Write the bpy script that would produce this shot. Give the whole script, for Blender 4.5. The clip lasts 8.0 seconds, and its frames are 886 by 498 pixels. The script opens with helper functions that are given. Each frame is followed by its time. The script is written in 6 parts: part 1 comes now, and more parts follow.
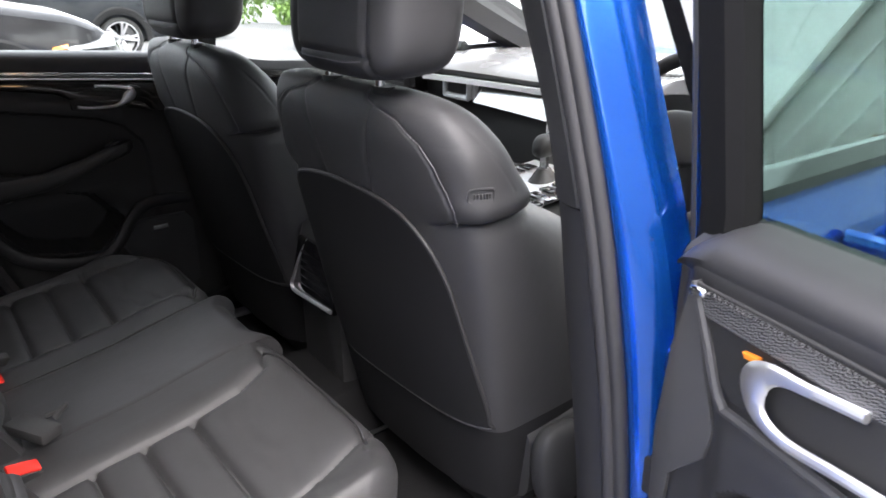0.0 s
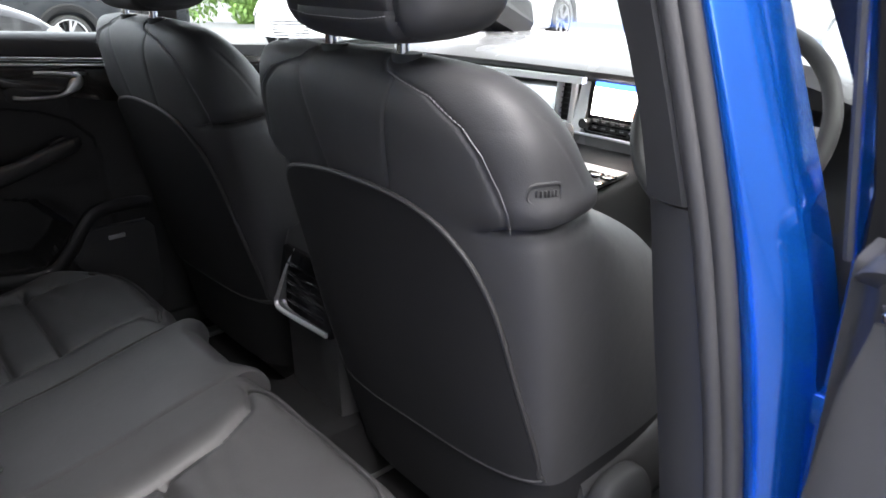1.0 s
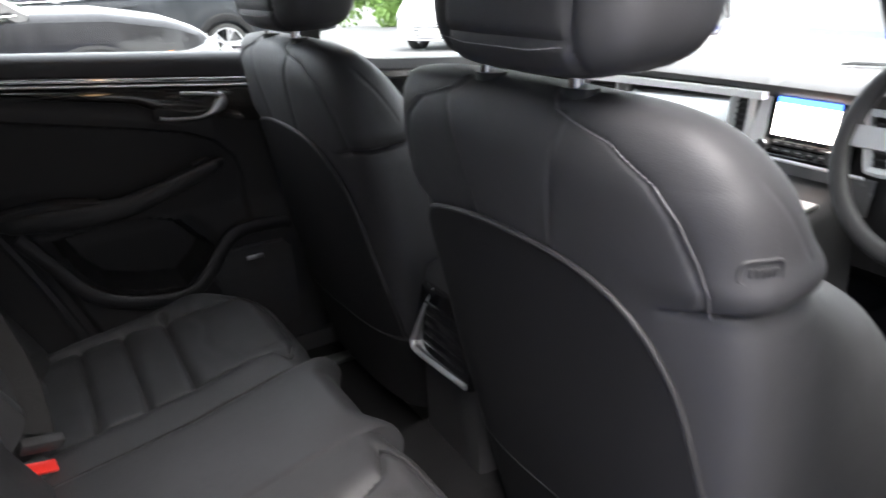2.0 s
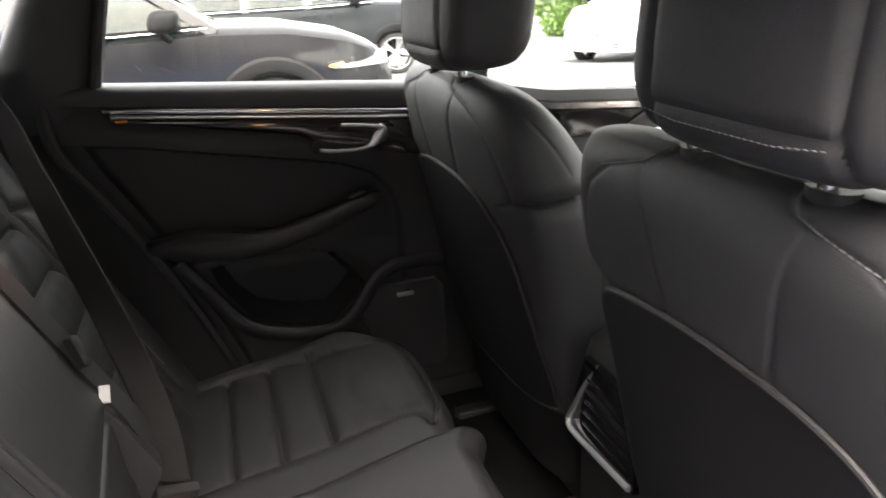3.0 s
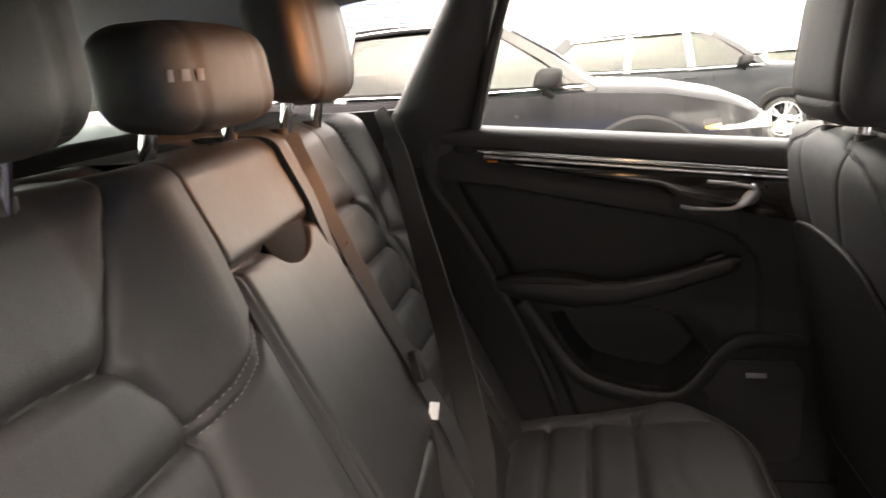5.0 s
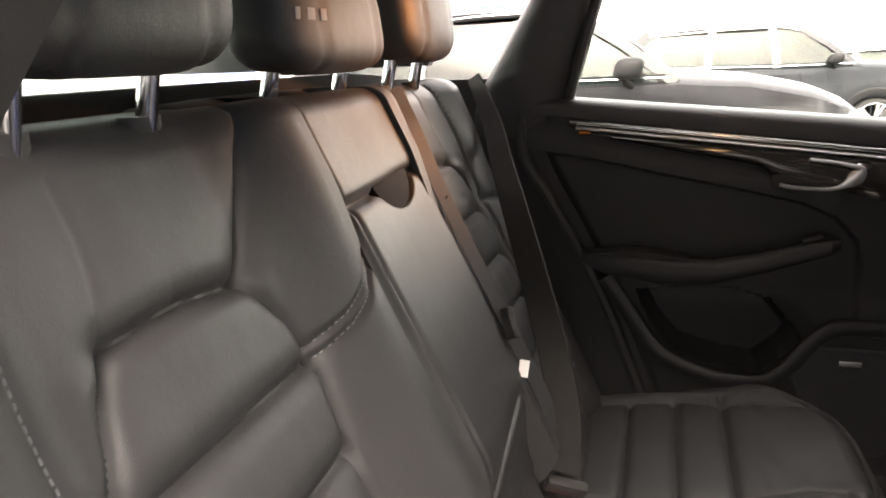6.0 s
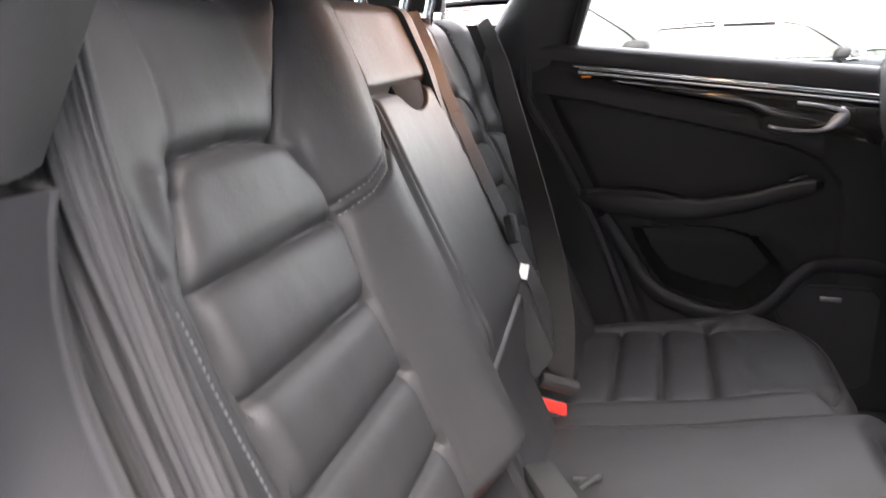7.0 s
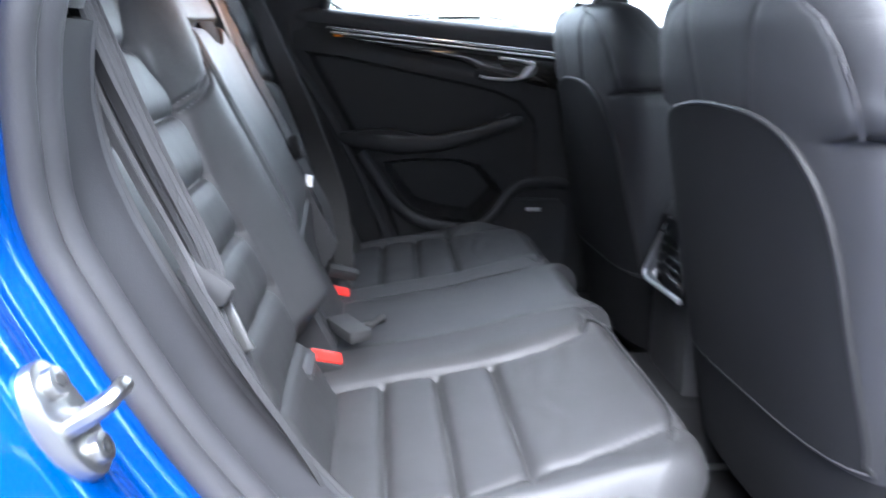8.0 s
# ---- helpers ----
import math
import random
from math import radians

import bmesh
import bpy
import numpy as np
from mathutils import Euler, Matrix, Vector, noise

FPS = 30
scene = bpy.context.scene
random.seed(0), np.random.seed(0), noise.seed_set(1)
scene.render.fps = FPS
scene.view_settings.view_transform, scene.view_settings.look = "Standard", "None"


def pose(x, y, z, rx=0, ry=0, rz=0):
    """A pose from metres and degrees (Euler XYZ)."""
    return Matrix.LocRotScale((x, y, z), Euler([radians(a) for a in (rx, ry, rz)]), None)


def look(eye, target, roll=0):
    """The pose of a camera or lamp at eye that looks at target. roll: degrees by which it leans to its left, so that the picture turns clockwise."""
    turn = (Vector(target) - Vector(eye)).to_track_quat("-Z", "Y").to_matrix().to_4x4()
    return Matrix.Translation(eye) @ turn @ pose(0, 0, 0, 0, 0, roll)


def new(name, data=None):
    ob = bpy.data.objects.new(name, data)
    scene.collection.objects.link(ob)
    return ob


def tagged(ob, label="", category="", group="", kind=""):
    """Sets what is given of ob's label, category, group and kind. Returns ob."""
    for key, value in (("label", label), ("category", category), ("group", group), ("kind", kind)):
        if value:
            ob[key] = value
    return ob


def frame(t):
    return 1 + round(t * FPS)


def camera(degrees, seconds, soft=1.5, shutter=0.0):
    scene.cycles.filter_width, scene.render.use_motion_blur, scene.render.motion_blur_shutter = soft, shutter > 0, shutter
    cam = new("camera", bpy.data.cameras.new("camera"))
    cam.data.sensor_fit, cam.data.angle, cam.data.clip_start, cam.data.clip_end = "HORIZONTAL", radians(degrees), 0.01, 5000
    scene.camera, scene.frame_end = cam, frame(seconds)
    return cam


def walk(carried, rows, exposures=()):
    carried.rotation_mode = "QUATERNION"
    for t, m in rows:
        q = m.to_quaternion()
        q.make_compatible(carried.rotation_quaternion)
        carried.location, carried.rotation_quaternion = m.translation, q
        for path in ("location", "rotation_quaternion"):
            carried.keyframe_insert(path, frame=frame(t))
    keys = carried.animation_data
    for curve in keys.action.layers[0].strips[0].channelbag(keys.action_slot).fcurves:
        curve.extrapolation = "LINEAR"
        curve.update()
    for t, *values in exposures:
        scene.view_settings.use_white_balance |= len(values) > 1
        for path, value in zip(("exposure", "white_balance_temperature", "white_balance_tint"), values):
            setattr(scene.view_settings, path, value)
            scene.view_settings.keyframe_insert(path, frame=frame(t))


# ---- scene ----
import functools

cam = camera(62.3, 8.0, soft=1.6, shutter=0.4)
PATH = [
    (0, (1.339, 0.058, 1.357), (-0.135, 1.186, 0.611), -0.7),
    (0.5, (1.227, 0.045, 1.304), (-0.2, 1.231, 0.558), -0.4),
    (1, (1.102, 0.124, 1.285), (-0.307, 1.33, 0.536), -0.8),
    (1.5, (1.037, 0.168, 1.292), (-0.426, 1.31, 0.546), -1.7),
    (2, (0.96, 0.194, 1.298), (-0.657, 1.109, 0.56), -3.1),
    (2.2, (0.918, 0.201, 1.308), (-0.744, 1.034, 0.57), -3.4),
    (3.3, (0.79, 0.258, 1.335), (-1.05, 0.681, 0.675), -3.5),
    (3.5, (0.77, 0.263, 1.334), (-1.102, 0.586, 0.707), -3.4),
    (4, (0.746, 0.277, 1.325), (-1.175, 0.316, 0.771), -3.8),
    (4.5, (0.755, 0.271, 1.318), (-1.168, 0.079, 0.806), -3.8),
    (5, (0.78, 0.256, 1.309), (-1.124, -0.107, 0.817), -3.5),
    (5.2, (0.788, 0.242, 1.3), (-1.108, -0.168, 0.813), -3.4),
    (6.3, (0.828, 0.21, 1.242), (-1.023, -0.353, 0.734), -1.5),
    (6.5, (0.848, 0.218, 1.224), (-0.998, -0.359, 0.714), -1.3),
    (7, (0.929, 0.234, 1.164), (-0.927, -0.302, 0.645), -0.7),
    (7.5, (1.085, 0.231, 1.112), (-0.828, -0.033, 0.594), 0.2),
    (8, (1.264, 0.193, 1.093), (-0.655, 0.357, 0.554), 0.6),
]
EXPOSURES = [(0, 3.55, 6600, 15), (1.0, 3.6, 6500, 13), (2.0, 3.75, 6600, 14), (3.5, 4.15, 7800, 16), (5.0, 4.2, 8100, 18), (6.5, 4.62, 7600, 17), (7.2, 4.75, 6600, 19), (8.0, 4.68, 5700, 12)]
walk(cam, [(t, look(eye, target, roll)) for t, eye, target, roll in PATH], EXPOSURES)

# ---- world and lights ----
world = bpy.data.worlds.new("sky")
scene.world = world
world.use_nodes = True
wn, wl = world.node_tree.nodes, world.node_tree.links
sky = wn.new("ShaderNodeTexSky")
sky.sky_type = "NISHITA"
sky.sun_disc = False
sky.sun_elevation, sky.sun_rotation = radians(56), radians(100)
sky.air_density, sky.dust_density, sky.ozone_density = 1.0, 1.6, 1.0
pale = wn.new("ShaderNodeHueSaturation")
pale.inputs["Saturation"].default_value = 0.2
wl.new(sky.outputs["Color"], pale.inputs["Color"])
wl.new(pale.outputs["Color"], wn["Background"].inputs["Color"])
wn["Background"].inputs["Strength"].default_value = 0.15
sun = new("sun", bpy.data.lights.new("sun", "SUN"))
sun.data.energy, sun.data.angle, sun.data.color = 0.55, radians(55), (1.0, 0.96, 0.9)
sun.matrix_world = look((0, 0, 0), (-0.62, -0.14, -0.95))
# unseen warm lamp, added to put orange light on the rear headrests
lamp_glow = new("added_warm_glow", bpy.data.lights.new("added_warm_glow", "AREA"))
lamp_glow.data.energy, lamp_glow.data.size, lamp_glow.data.color = 0.095, 0.06, (1.0, 0.42, 0.15)
lamp_glow.data.spread = radians(52)
lamp_glow.matrix_world = look((-0.46, 0.42, 1.465), (-0.17, -0.2, 1.22))


# ---- materials ----
def material(name, color, rough=0.5, metal=0.0, spec=0.5, coat=0.0, vary=0.15, grain=300.0, bump=0.1, depth=0.001, stain=0.0, alt=None):
    """A principled surface with a coarse and a fine variation of colour and roughness, and a fine relief."""
    m = bpy.data.materials.new(name)
    m.use_nodes = True
    n, l = m.node_tree.nodes, m.node_tree.links
    b = n["Principled BSDF"]
    b.inputs["Metallic"].default_value = metal
    b.inputs["Specular IOR Level"].default_value = spec
    b.inputs["Coat Weight"].default_value = coat
    b.inputs["Coat Roughness"].default_value = 0.05
    at = n.new("ShaderNodeTexCoord")
    fine, broad = n.new("ShaderNodeTexNoise"), n.new("ShaderNodeTexNoise")
    fine.inputs["Scale"].default_value, fine.inputs["Detail"].default_value = grain, 3
    broad.inputs["Scale"].default_value, broad.inputs["Detail"].default_value = 9.0, 4
    for tex in (fine, broad):
        l.new(at.outputs["Object"], tex.inputs["Vector"])
    mixer = n.new("ShaderNodeMix")
    mixer.data_type = "RGBA"
    dark = alt or tuple(c * (1 - vary) for c in color)
    light = tuple(min(1, c * (1 + vary)) for c in color)
    mixer.inputs["A"].default_value, mixer.inputs["B"].default_value = (*dark, 1), (*light, 1)
    l.new(broad.outputs["Fac"], mixer.inputs["Factor"])
    l.new(mixer.outputs["Result"], b.inputs["Base Color"])
    span = n.new("ShaderNodeMapRange")
    span.inputs["To Min"].default_value, span.inputs["To Max"].default_value = max(0.02, rough - 0.08 - stain), min(1, rough + 0.08 + stain)
    l.new(broad.outputs["Fac"], span.inputs["Value"])
    l.new(span.outputs["Result"], b.inputs["Roughness"])
    if bump:
        bu = n.new("ShaderNodeBump")
        bu.inputs["Strength"].default_value, bu.inputs["Distance"].default_value = bump, depth
        l.new(fine.outputs["Fac"], bu.inputs["Height"])
        l.new(bu.outputs["Normal"], b.inputs["Normal"])
    return m


def leather_material(name, color, rough):
    """Leather: cells of grain by Voronoi, soft wear by noise."""
    m = material(name, color, rough, vary=0.22, grain=60, bump=0.0, spec=0.5)
    n, l = m.node_tree.nodes, m.node_tree.links
    b = n["Principled BSDF"]
    at = next(x for x in n if x.bl_idname == "ShaderNodeTexCoord")
    cell, crease = n.new("ShaderNodeTexVoronoi"), n.new("ShaderNodeTexNoise")
    cell.inputs["Scale"].default_value = 700
    crease.inputs["Scale"].default_value, crease.inputs["Detail"].default_value = 35, 5
    l.new(at.outputs["Object"], cell.inputs["Vector"])
    l.new(at.outputs["Object"], crease.inputs["Vector"])
    b1, b2 = n.new("ShaderNodeBump"), n.new("ShaderNodeBump")
    b1.inputs["Strength"].default_value, b1.inputs["Distance"].default_value = 0.25, 0.0006
    b2.inputs["Strength"].default_value, b2.inputs["Distance"].default_value = 0.25, 0.003
    l.new(cell.outputs["Distance"], b1.inputs["Height"])
    l.new(crease.outputs["Fac"], b2.inputs["Height"])
    l.new(b1.outputs["Normal"], b2.inputs["Normal"])
    l.new(b2.outputs["Normal"], b.inputs["Normal"])
    return m


def woven_material(name, a, b_, scale, rough=0.35, coat=0.0, angle=0.0):
    """A fine weave or ribbing: two crossed waves over the object's own axes."""
    m = material(name, a, rough, coat=coat, bump=0)
    n, l = m.node_tree.nodes, m.node_tree.links
    b = n["Principled BSDF"]
    at = next(x for x in n if x.bl_idname == "ShaderNodeTexCoord")
    turned = n.new("ShaderNodeMapping")
    turned.inputs["Rotation"].default_value = (radians(angle), radians(angle), radians(angle))
    l.new(at.outputs["Object"], turned.inputs["Vector"])
    check = n.new("ShaderNodeTexChecker")
    check.inputs["Scale"].default_value = scale
    check.inputs["Color1"].default_value, check.inputs["Color2"].default_value = (*a, 1), (*b_, 1)
    l.new(turned.outputs["Vector"], check.inputs["Vector"])
    l.new(check.outputs["Color"], b.inputs["Base Color"])
    bu = n.new("ShaderNodeBump")
    bu.inputs["Strength"].default_value, bu.inputs["Distance"].default_value = 0.4, 0.0008
    l.new(check.outputs["Fac"], bu.inputs["Height"])
    l.new(bu.outputs["Normal"], b.inputs["Normal"])
    return m


def glass_material(name, tint, gloss=0.08):
    m = bpy.data.materials.new(name)
    m.use_nodes = True
    n, l = m.node_tree.nodes, m.node_tree.links
    n.remove(n["Principled BSDF"])
    clear, shine, mixer, edge = (n.new(k) for k in ("ShaderNodeBsdfTransparent", "ShaderNodeBsdfGlossy", "ShaderNodeMixShader", "ShaderNodeLayerWeight"))
    clear.inputs["Color"].default_value = (*tint, 1)
    shine.inputs["Roughness"].default_value = 0.01
    edge.inputs["Blend"].default_value = 0.5
    steep, scaled = n.new("ShaderNodeMath"), n.new("ShaderNodeMath")
    steep.operation, scaled.operation = "POWER", "MULTIPLY_ADD"
    steep.inputs[1].default_value = 4.0
    scaled.inputs[1].default_value, scaled.inputs[2].default_value = 1.1, gloss * 0.5
    l.new(edge.outputs["Facing"], steep.inputs[0])
    l.new(steep.outputs["Value"], scaled.inputs[0])
    l.new(scaled.outputs["Value"], mixer.inputs["Fac"])
    l.new(clear.outputs["BSDF"], mixer.inputs[1])
    l.new(shine.outputs["BSDF"], mixer.inputs[2])
    l.new(mixer.outputs["Shader"], n["Material Output"].inputs["Surface"])
    return m


def paint_material(name, color, rough=0.3, metal=0.35, coat=1.0, spec=0.5):
    return material(name, color, rough, metal=metal, spec=spec, coat=coat, vary=0.06, bump=0)


def glow_material(name, color, strength):
    m = bpy.data.materials.new(name)
    m.use_nodes = True
    b = m.node_tree.nodes["Principled BSDF"]
    b.inputs["Base Color"].default_value = (*color, 1)
    b.inputs["Emission Color"].default_value = (*color, 1)
    b.inputs["Emission Strength"].default_value = strength
    return m


LEATHER = leather_material("black leather", (0.031, 0.031, 0.032), 0.54)
LEATHER_SIDE = leather_material("smooth black leather", (0.030, 0.030, 0.0315), 0.48)
SHELL = material("black seat back cloth", (0.015, 0.015, 0.016), 0.8, spec=0.15, grain=900, bump=0.3)
SEAT_BACK = leather_material("glossy black seat leather", (0.032, 0.032, 0.034), 0.60)
for value, hide in ((0.42, LEATHER), (0.42, LEATHER_SIDE)):
    hide.node_tree.nodes["Principled BSDF"].inputs["Specular IOR Level"].default_value = value
for key, value in (("Specular IOR Level", 0.55), ("Coat Weight", 0.05), ("Coat Roughness", 0.5)):
    SEAT_BACK.node_tree.nodes["Principled BSDF"].inputs[key].default_value = value
PIPING = material("glossy black piping", (0.022, 0.022, 0.023), 0.6, bump=0.05)
STITCH_DARK = material("dark grey thread", (0.085, 0.085, 0.09), 0.7, grain=900)
STITCH = material("grey thread", (0.17, 0.17, 0.178), 0.7, grain=900)
PLASTIC = material("dark grey grained plastic", (0.042, 0.042, 0.045), 0.52, grain=900, bump=0.35, depth=0.0006)
PLASTIC_DARK = material("black plastic", (0.032, 0.032, 0.0325), 0.55, spec=0.28, grain=900, bump=0.3, depth=0.0006)
INLAY = material("dark polished inlay", (0.28, 0.29, 0.29), 0.16, metal=1.0, bump=0, vary=0.1)
TRIM_GREY = material("charcoal grained trim", (0.024, 0.024, 0.026), 0.5, grain=900, bump=0.35, depth=0.0006)
GLOSS_BLACK = material("gloss black lacquer", (0.008, 0.008, 0.009), 0.1, coat=1.0, bump=0)
LACQUER = material("dark lacquered inlay", (0.028, 0.025, 0.023), 0.14, coat=1.0, bump=0, vary=0.2)
RUBBER = material("black rubber seal", (0.032, 0.0315, 0.034), 0.55, grain=500, bump=0.2)
CARPET = material("black carpet", (0.018, 0.018, 0.0185), 0.95, spec=0.05, grain=1400, bump=1.0, depth=0.003, vary=0.4)
MAT = material("charcoal floor mat", (0.018, 0.018, 0.0185), 0.95, spec=0.05, grain=1600, bump=1.0, depth=0.003, vary=0.35)
CHROME = material("polished chrome", (0.75, 0.76, 0.77), 0.12, metal=1.0, bump=0, vary=0.05)
SILVER = material("silver painted trim", (0.78, 0.79, 0.80), 0.3, metal=0.15, bump=0, vary=0.04)
SATIN = material("satin aluminium", (0.80, 0.81, 0.82), 0.46, metal=1.0, bump=0, vary=0.06)
HANDLE = material("brushed bright handle", (0.82, 0.82, 0.83), 0.42, metal=1.0, bump=0, vary=0.04)
STEEL = material("zinc plated steel", (0.42, 0.42, 0.41), 0.35, metal=1.0, bump=0.1, vary=0.2)
BLUE = paint_material("metallic blue paint", (0.004, 0.095, 0.47), 0.24, 0.7)
CARBON = woven_material("dark carbon weave", (0.02, 0.02, 0.021), (0.16, 0.16, 0.165), 420, 0.25, 1.0, 45)
MESH = woven_material("ribbed speaker cloth", (0.02, 0.02, 0.021), (0.06, 0.06, 0.063), 900, 0.7, 0.0, 30)
WEB = woven_material("black seat belt webbing", (0.022, 0.0215, 0.021), (0.031, 0.0305, 0.030), 1100, 0.7, 0.0, 45)
# lighter copy of the black webbing: light on the nearer belts put into colour
WEB_LIT = woven_material("lit black seat belt webbing", (0.032, 0.032, 0.033), (0.044, 0.044, 0.046), 1100, 0.55, 0.0, 45)
for web in (WEB, WEB_LIT):
    web.node_tree.nodes["Principled BSDF"].inputs["Specular IOR Level"].default_value = 0.15
RED = material("red buckle button", (0.75, 0.03, 0.02), 0.35, bump=0)
LABEL = material("white cloth label", (0.8, 0.8, 0.78), 0.7, grain=600)
LABEL_GREY = material("grey print", (0.3, 0.3, 0.3), 0.6, bump=0)
AMBER = material("amber lens", (0.8, 0.24, 0.03), 0.15, coat=0.5, bump=0)
HEADLINER = material("grey headliner cloth", (0.14, 0.14, 0.14), 0.95, grain=900, bump=0.4)
SHELF = material("grey parcel shelf cloth", (0.30, 0.30, 0.31), 0.9, grain=800, bump=0.5)
DASH = material("soft black dashboard skin", (0.16, 0.16, 0.163), 0.26, grain=700, bump=0.25, depth=0.0006)
CLEAR = glass_material("clear side glass", (0.93, 0.96, 0.95))
GREEN_GLASS = glass_material("green tinted side glass", (0.78, 0.88, 0.85))
FRONT_GLASS = glass_material("sky-mirroring side glass", (0.55, 0.62, 0.60), 0.55)
DOOR_GLASS = glass_material("green tinted door glass", (0.42, 0.51, 0.48))
BLACK_TRIM = material("satin black window trim", (0.006, 0.006, 0.0065), 0.75, spec=0.12, grain=700, bump=0.1)
SCREEN = glow_material("lit map screen", (0.95, 0.9, 0.82), 1.6)
SCREEN_BLUE = glow_material("lit blue screen bar", (0.03, 0.09, 0.5), 1.0)
SCREEN_ROAD = glow_material("lit orange map area", (0.9, 0.35, 0.18), 1.0)
LENS = glow_material("warm lamp lens", (1.0, 0.6, 0.3), 0.5)


# ---- mesh tools ----
def part(name, bm, mat, parent=None, label="", sharp=35, smooth=True):
    """One mesh object from a bmesh."""
    me = bpy.data.meshes.new(name)
    bmesh.ops.recalc_face_normals(bm, faces=bm.faces)
    bm.to_mesh(me)
    bm.free()
    for p in me.polygons:
        p.use_smooth = smooth
    if smooth:
        me.set_sharp_from_angle(angle=radians(sharp))
    me.materials.append(mat)
    ob = new(name, me)
    if parent:
        ob.parent = parent
    if label:
        ob["label"] = label
    return ob


def facing(c, n, side):
    """A frame at c: its z along n, its x as near to side as can be."""
    z = Vector(n).normalized()
    x = Vector(side)
    x = (x - z * x.dot(z)).normalized()
    y = z.cross(x)
    m = Matrix((x, y, z)).transposed().to_4x4()
    m.translation = Vector(c)
    return m


def thing(name, label, category, group="", kind="", at=(0, 0, 0)):
    ob = new(name)
    ob.empty_display_size = 0.05
    ob.location = at
    return tagged(ob, label, category, group, kind)


def box(bm, c, s, bevel=0.0, m=None, seg=2):
    """A box at c of size s, its edges rounded."""
    made = bmesh.ops.create_cube(bm, size=1.0)["verts"]
    bmesh.ops.scale(bm, vec=s, verts=made)
    if bevel:
        edges = {e for v in made for e in v.link_edges}
        made = bmesh.ops.bevel(bm, geom=list(edges) + made, offset=bevel, segments=seg, affect="EDGES", profile=0.5)["verts"]
    made = list({v for v in made})
    bmesh.ops.transform(bm, matrix=Matrix.Translation(c) @ (m or Matrix()), verts=made)
    return bm


def spline(pts, n=8, closed=False):
    """A smooth line through the points."""
    pts = [Vector(p) for p in pts]
    out, k = [], len(pts)
    for i in range(k if closed else k - 1):
        if closed:
            a, b, c, d = (pts[(i + j - 1) % k] for j in range(4))
        else:
            a, b, c, d = pts[max(i - 1, 0)], pts[i], pts[i + 1], pts[min(i + 2, k - 1)]
        for j in range(n):
            t = j / n
            out.append(0.5 * (2 * b + (c - a) * t + (2 * a - 5 * b + 4 * c - d) * t * t + (3 * b - a - 3 * c + d) * t ** 3))
    if not closed:
        out.append(pts[-1])
    return out


def loft(bm, rings, cap=True, closed=False):
    """A skin over rings of the same number of points."""
    rows = [[bm.verts.new(p) for p in r] for r in rings]
    k = len(rows[0])
    for i in range(len(rows) if closed else len(rows) - 1):
        a, b = rows[i], rows[(i + 1) % len(rows)]
        for j in range(k):
            bm.faces.new((a[j], a[(j + 1) % k], b[(j + 1) % k], b[j]))
    if cap and not closed:
        bm.faces.new(rows[0])
        bm.faces.new(rows[-1])
    return bm


def sweep(bm, line, outline, up=(0, 0, 1), closed=False, cap=True):
    """Sweeps an outline of (side, up) pairs along a line."""
    line = [Vector(p) for p in line]
    rings = []
    for i, p in enumerate(line):
        a = line[i - 1] if i or closed else p
        b = line[(i + 1) % len(line)] if i < len(line) - 1 or closed else p
        way = (b - a).normalized()
        side = way.cross(Vector(up))
        side = side.normalized() if side.length > 1e-4 else Vector((1, 0, 0))
        top = side.cross(way)
        rings.append([p + side * x + top * z for x, z in outline])
    return loft(bm, rings, cap, closed)


def circle(r, n=8, rz=None):
    rz = rz or r
    return [(r * math.cos(2 * math.pi * i / n), rz * math.sin(2 * math.pi * i / n)) for i in range(n)]


def tube(bm, pts, r, n=8, smooth=8, closed=False, up=(0.13, 0.21, 0.97)):
    return sweep(bm, spline(pts, smooth, closed) if smooth else pts, circle(r, n), up, closed)


def sheet(bm, fn, nu, nv, back):
    """A surface fn(u, v) over 0..1, with a back moved by the vector back, and closed sides."""
    front = [[bm.verts.new(fn(i / nu, j / nv)) for j in range(nv + 1)] for i in range(nu + 1)]
    b = Vector(back)
    rear = [[bm.verts.new(v.co + b) for v in row] for row in front]
    for i in range(nu):
        for j in range(nv):
            bm.faces.new((front[i][j], front[i + 1][j], front[i + 1][j + 1], front[i][j + 1]))
            bm.faces.new((rear[i][j], rear[i][j + 1], rear[i + 1][j + 1], rear[i + 1][j]))
    rim = [(i, 0) for i in range(nu)] + [(nu, j) for j in range(nv)] + [(i, nv) for i in range(nu, 0, -1)] + [(0, j) for j in range(nv, 0, -1)]
    for k, (i, j) in enumerate(rim):
        p, q = rim[(k + 1) % len(rim)]
        bm.faces.new((front[i][j], rear[i][j], rear[p][q], front[p][q]))
    return bm


def prism(bm, outline, to_world, depth, bevel=0.0):
    """A plate: an outline of (a, b) pairs, laid out by to_world(a, b, h) from h = 0 to h = depth, the front edge rounded."""
    n = len(outline)
    mid = (sum(a for a, _ in outline) / n, sum(b for _, b in outline) / n)
    def ring(h, inset):
        out = []
        for i, (a, b) in enumerate(outline):
            d = math.hypot(a - mid[0], b - mid[1]) or 1
            k = max(0.0, 1 - inset / d)
            out.append(to_world(mid[0] + (a - mid[0]) * k, mid[1] + (b - mid[1]) * k, h))
        return out
    rings = [ring(0, 0), ring(depth - bevel, 0)]
    if bevel:
        rings += [ring(depth - bevel * 0.3, bevel * 0.3), ring(depth, bevel)]
    return loft(bm, rings)


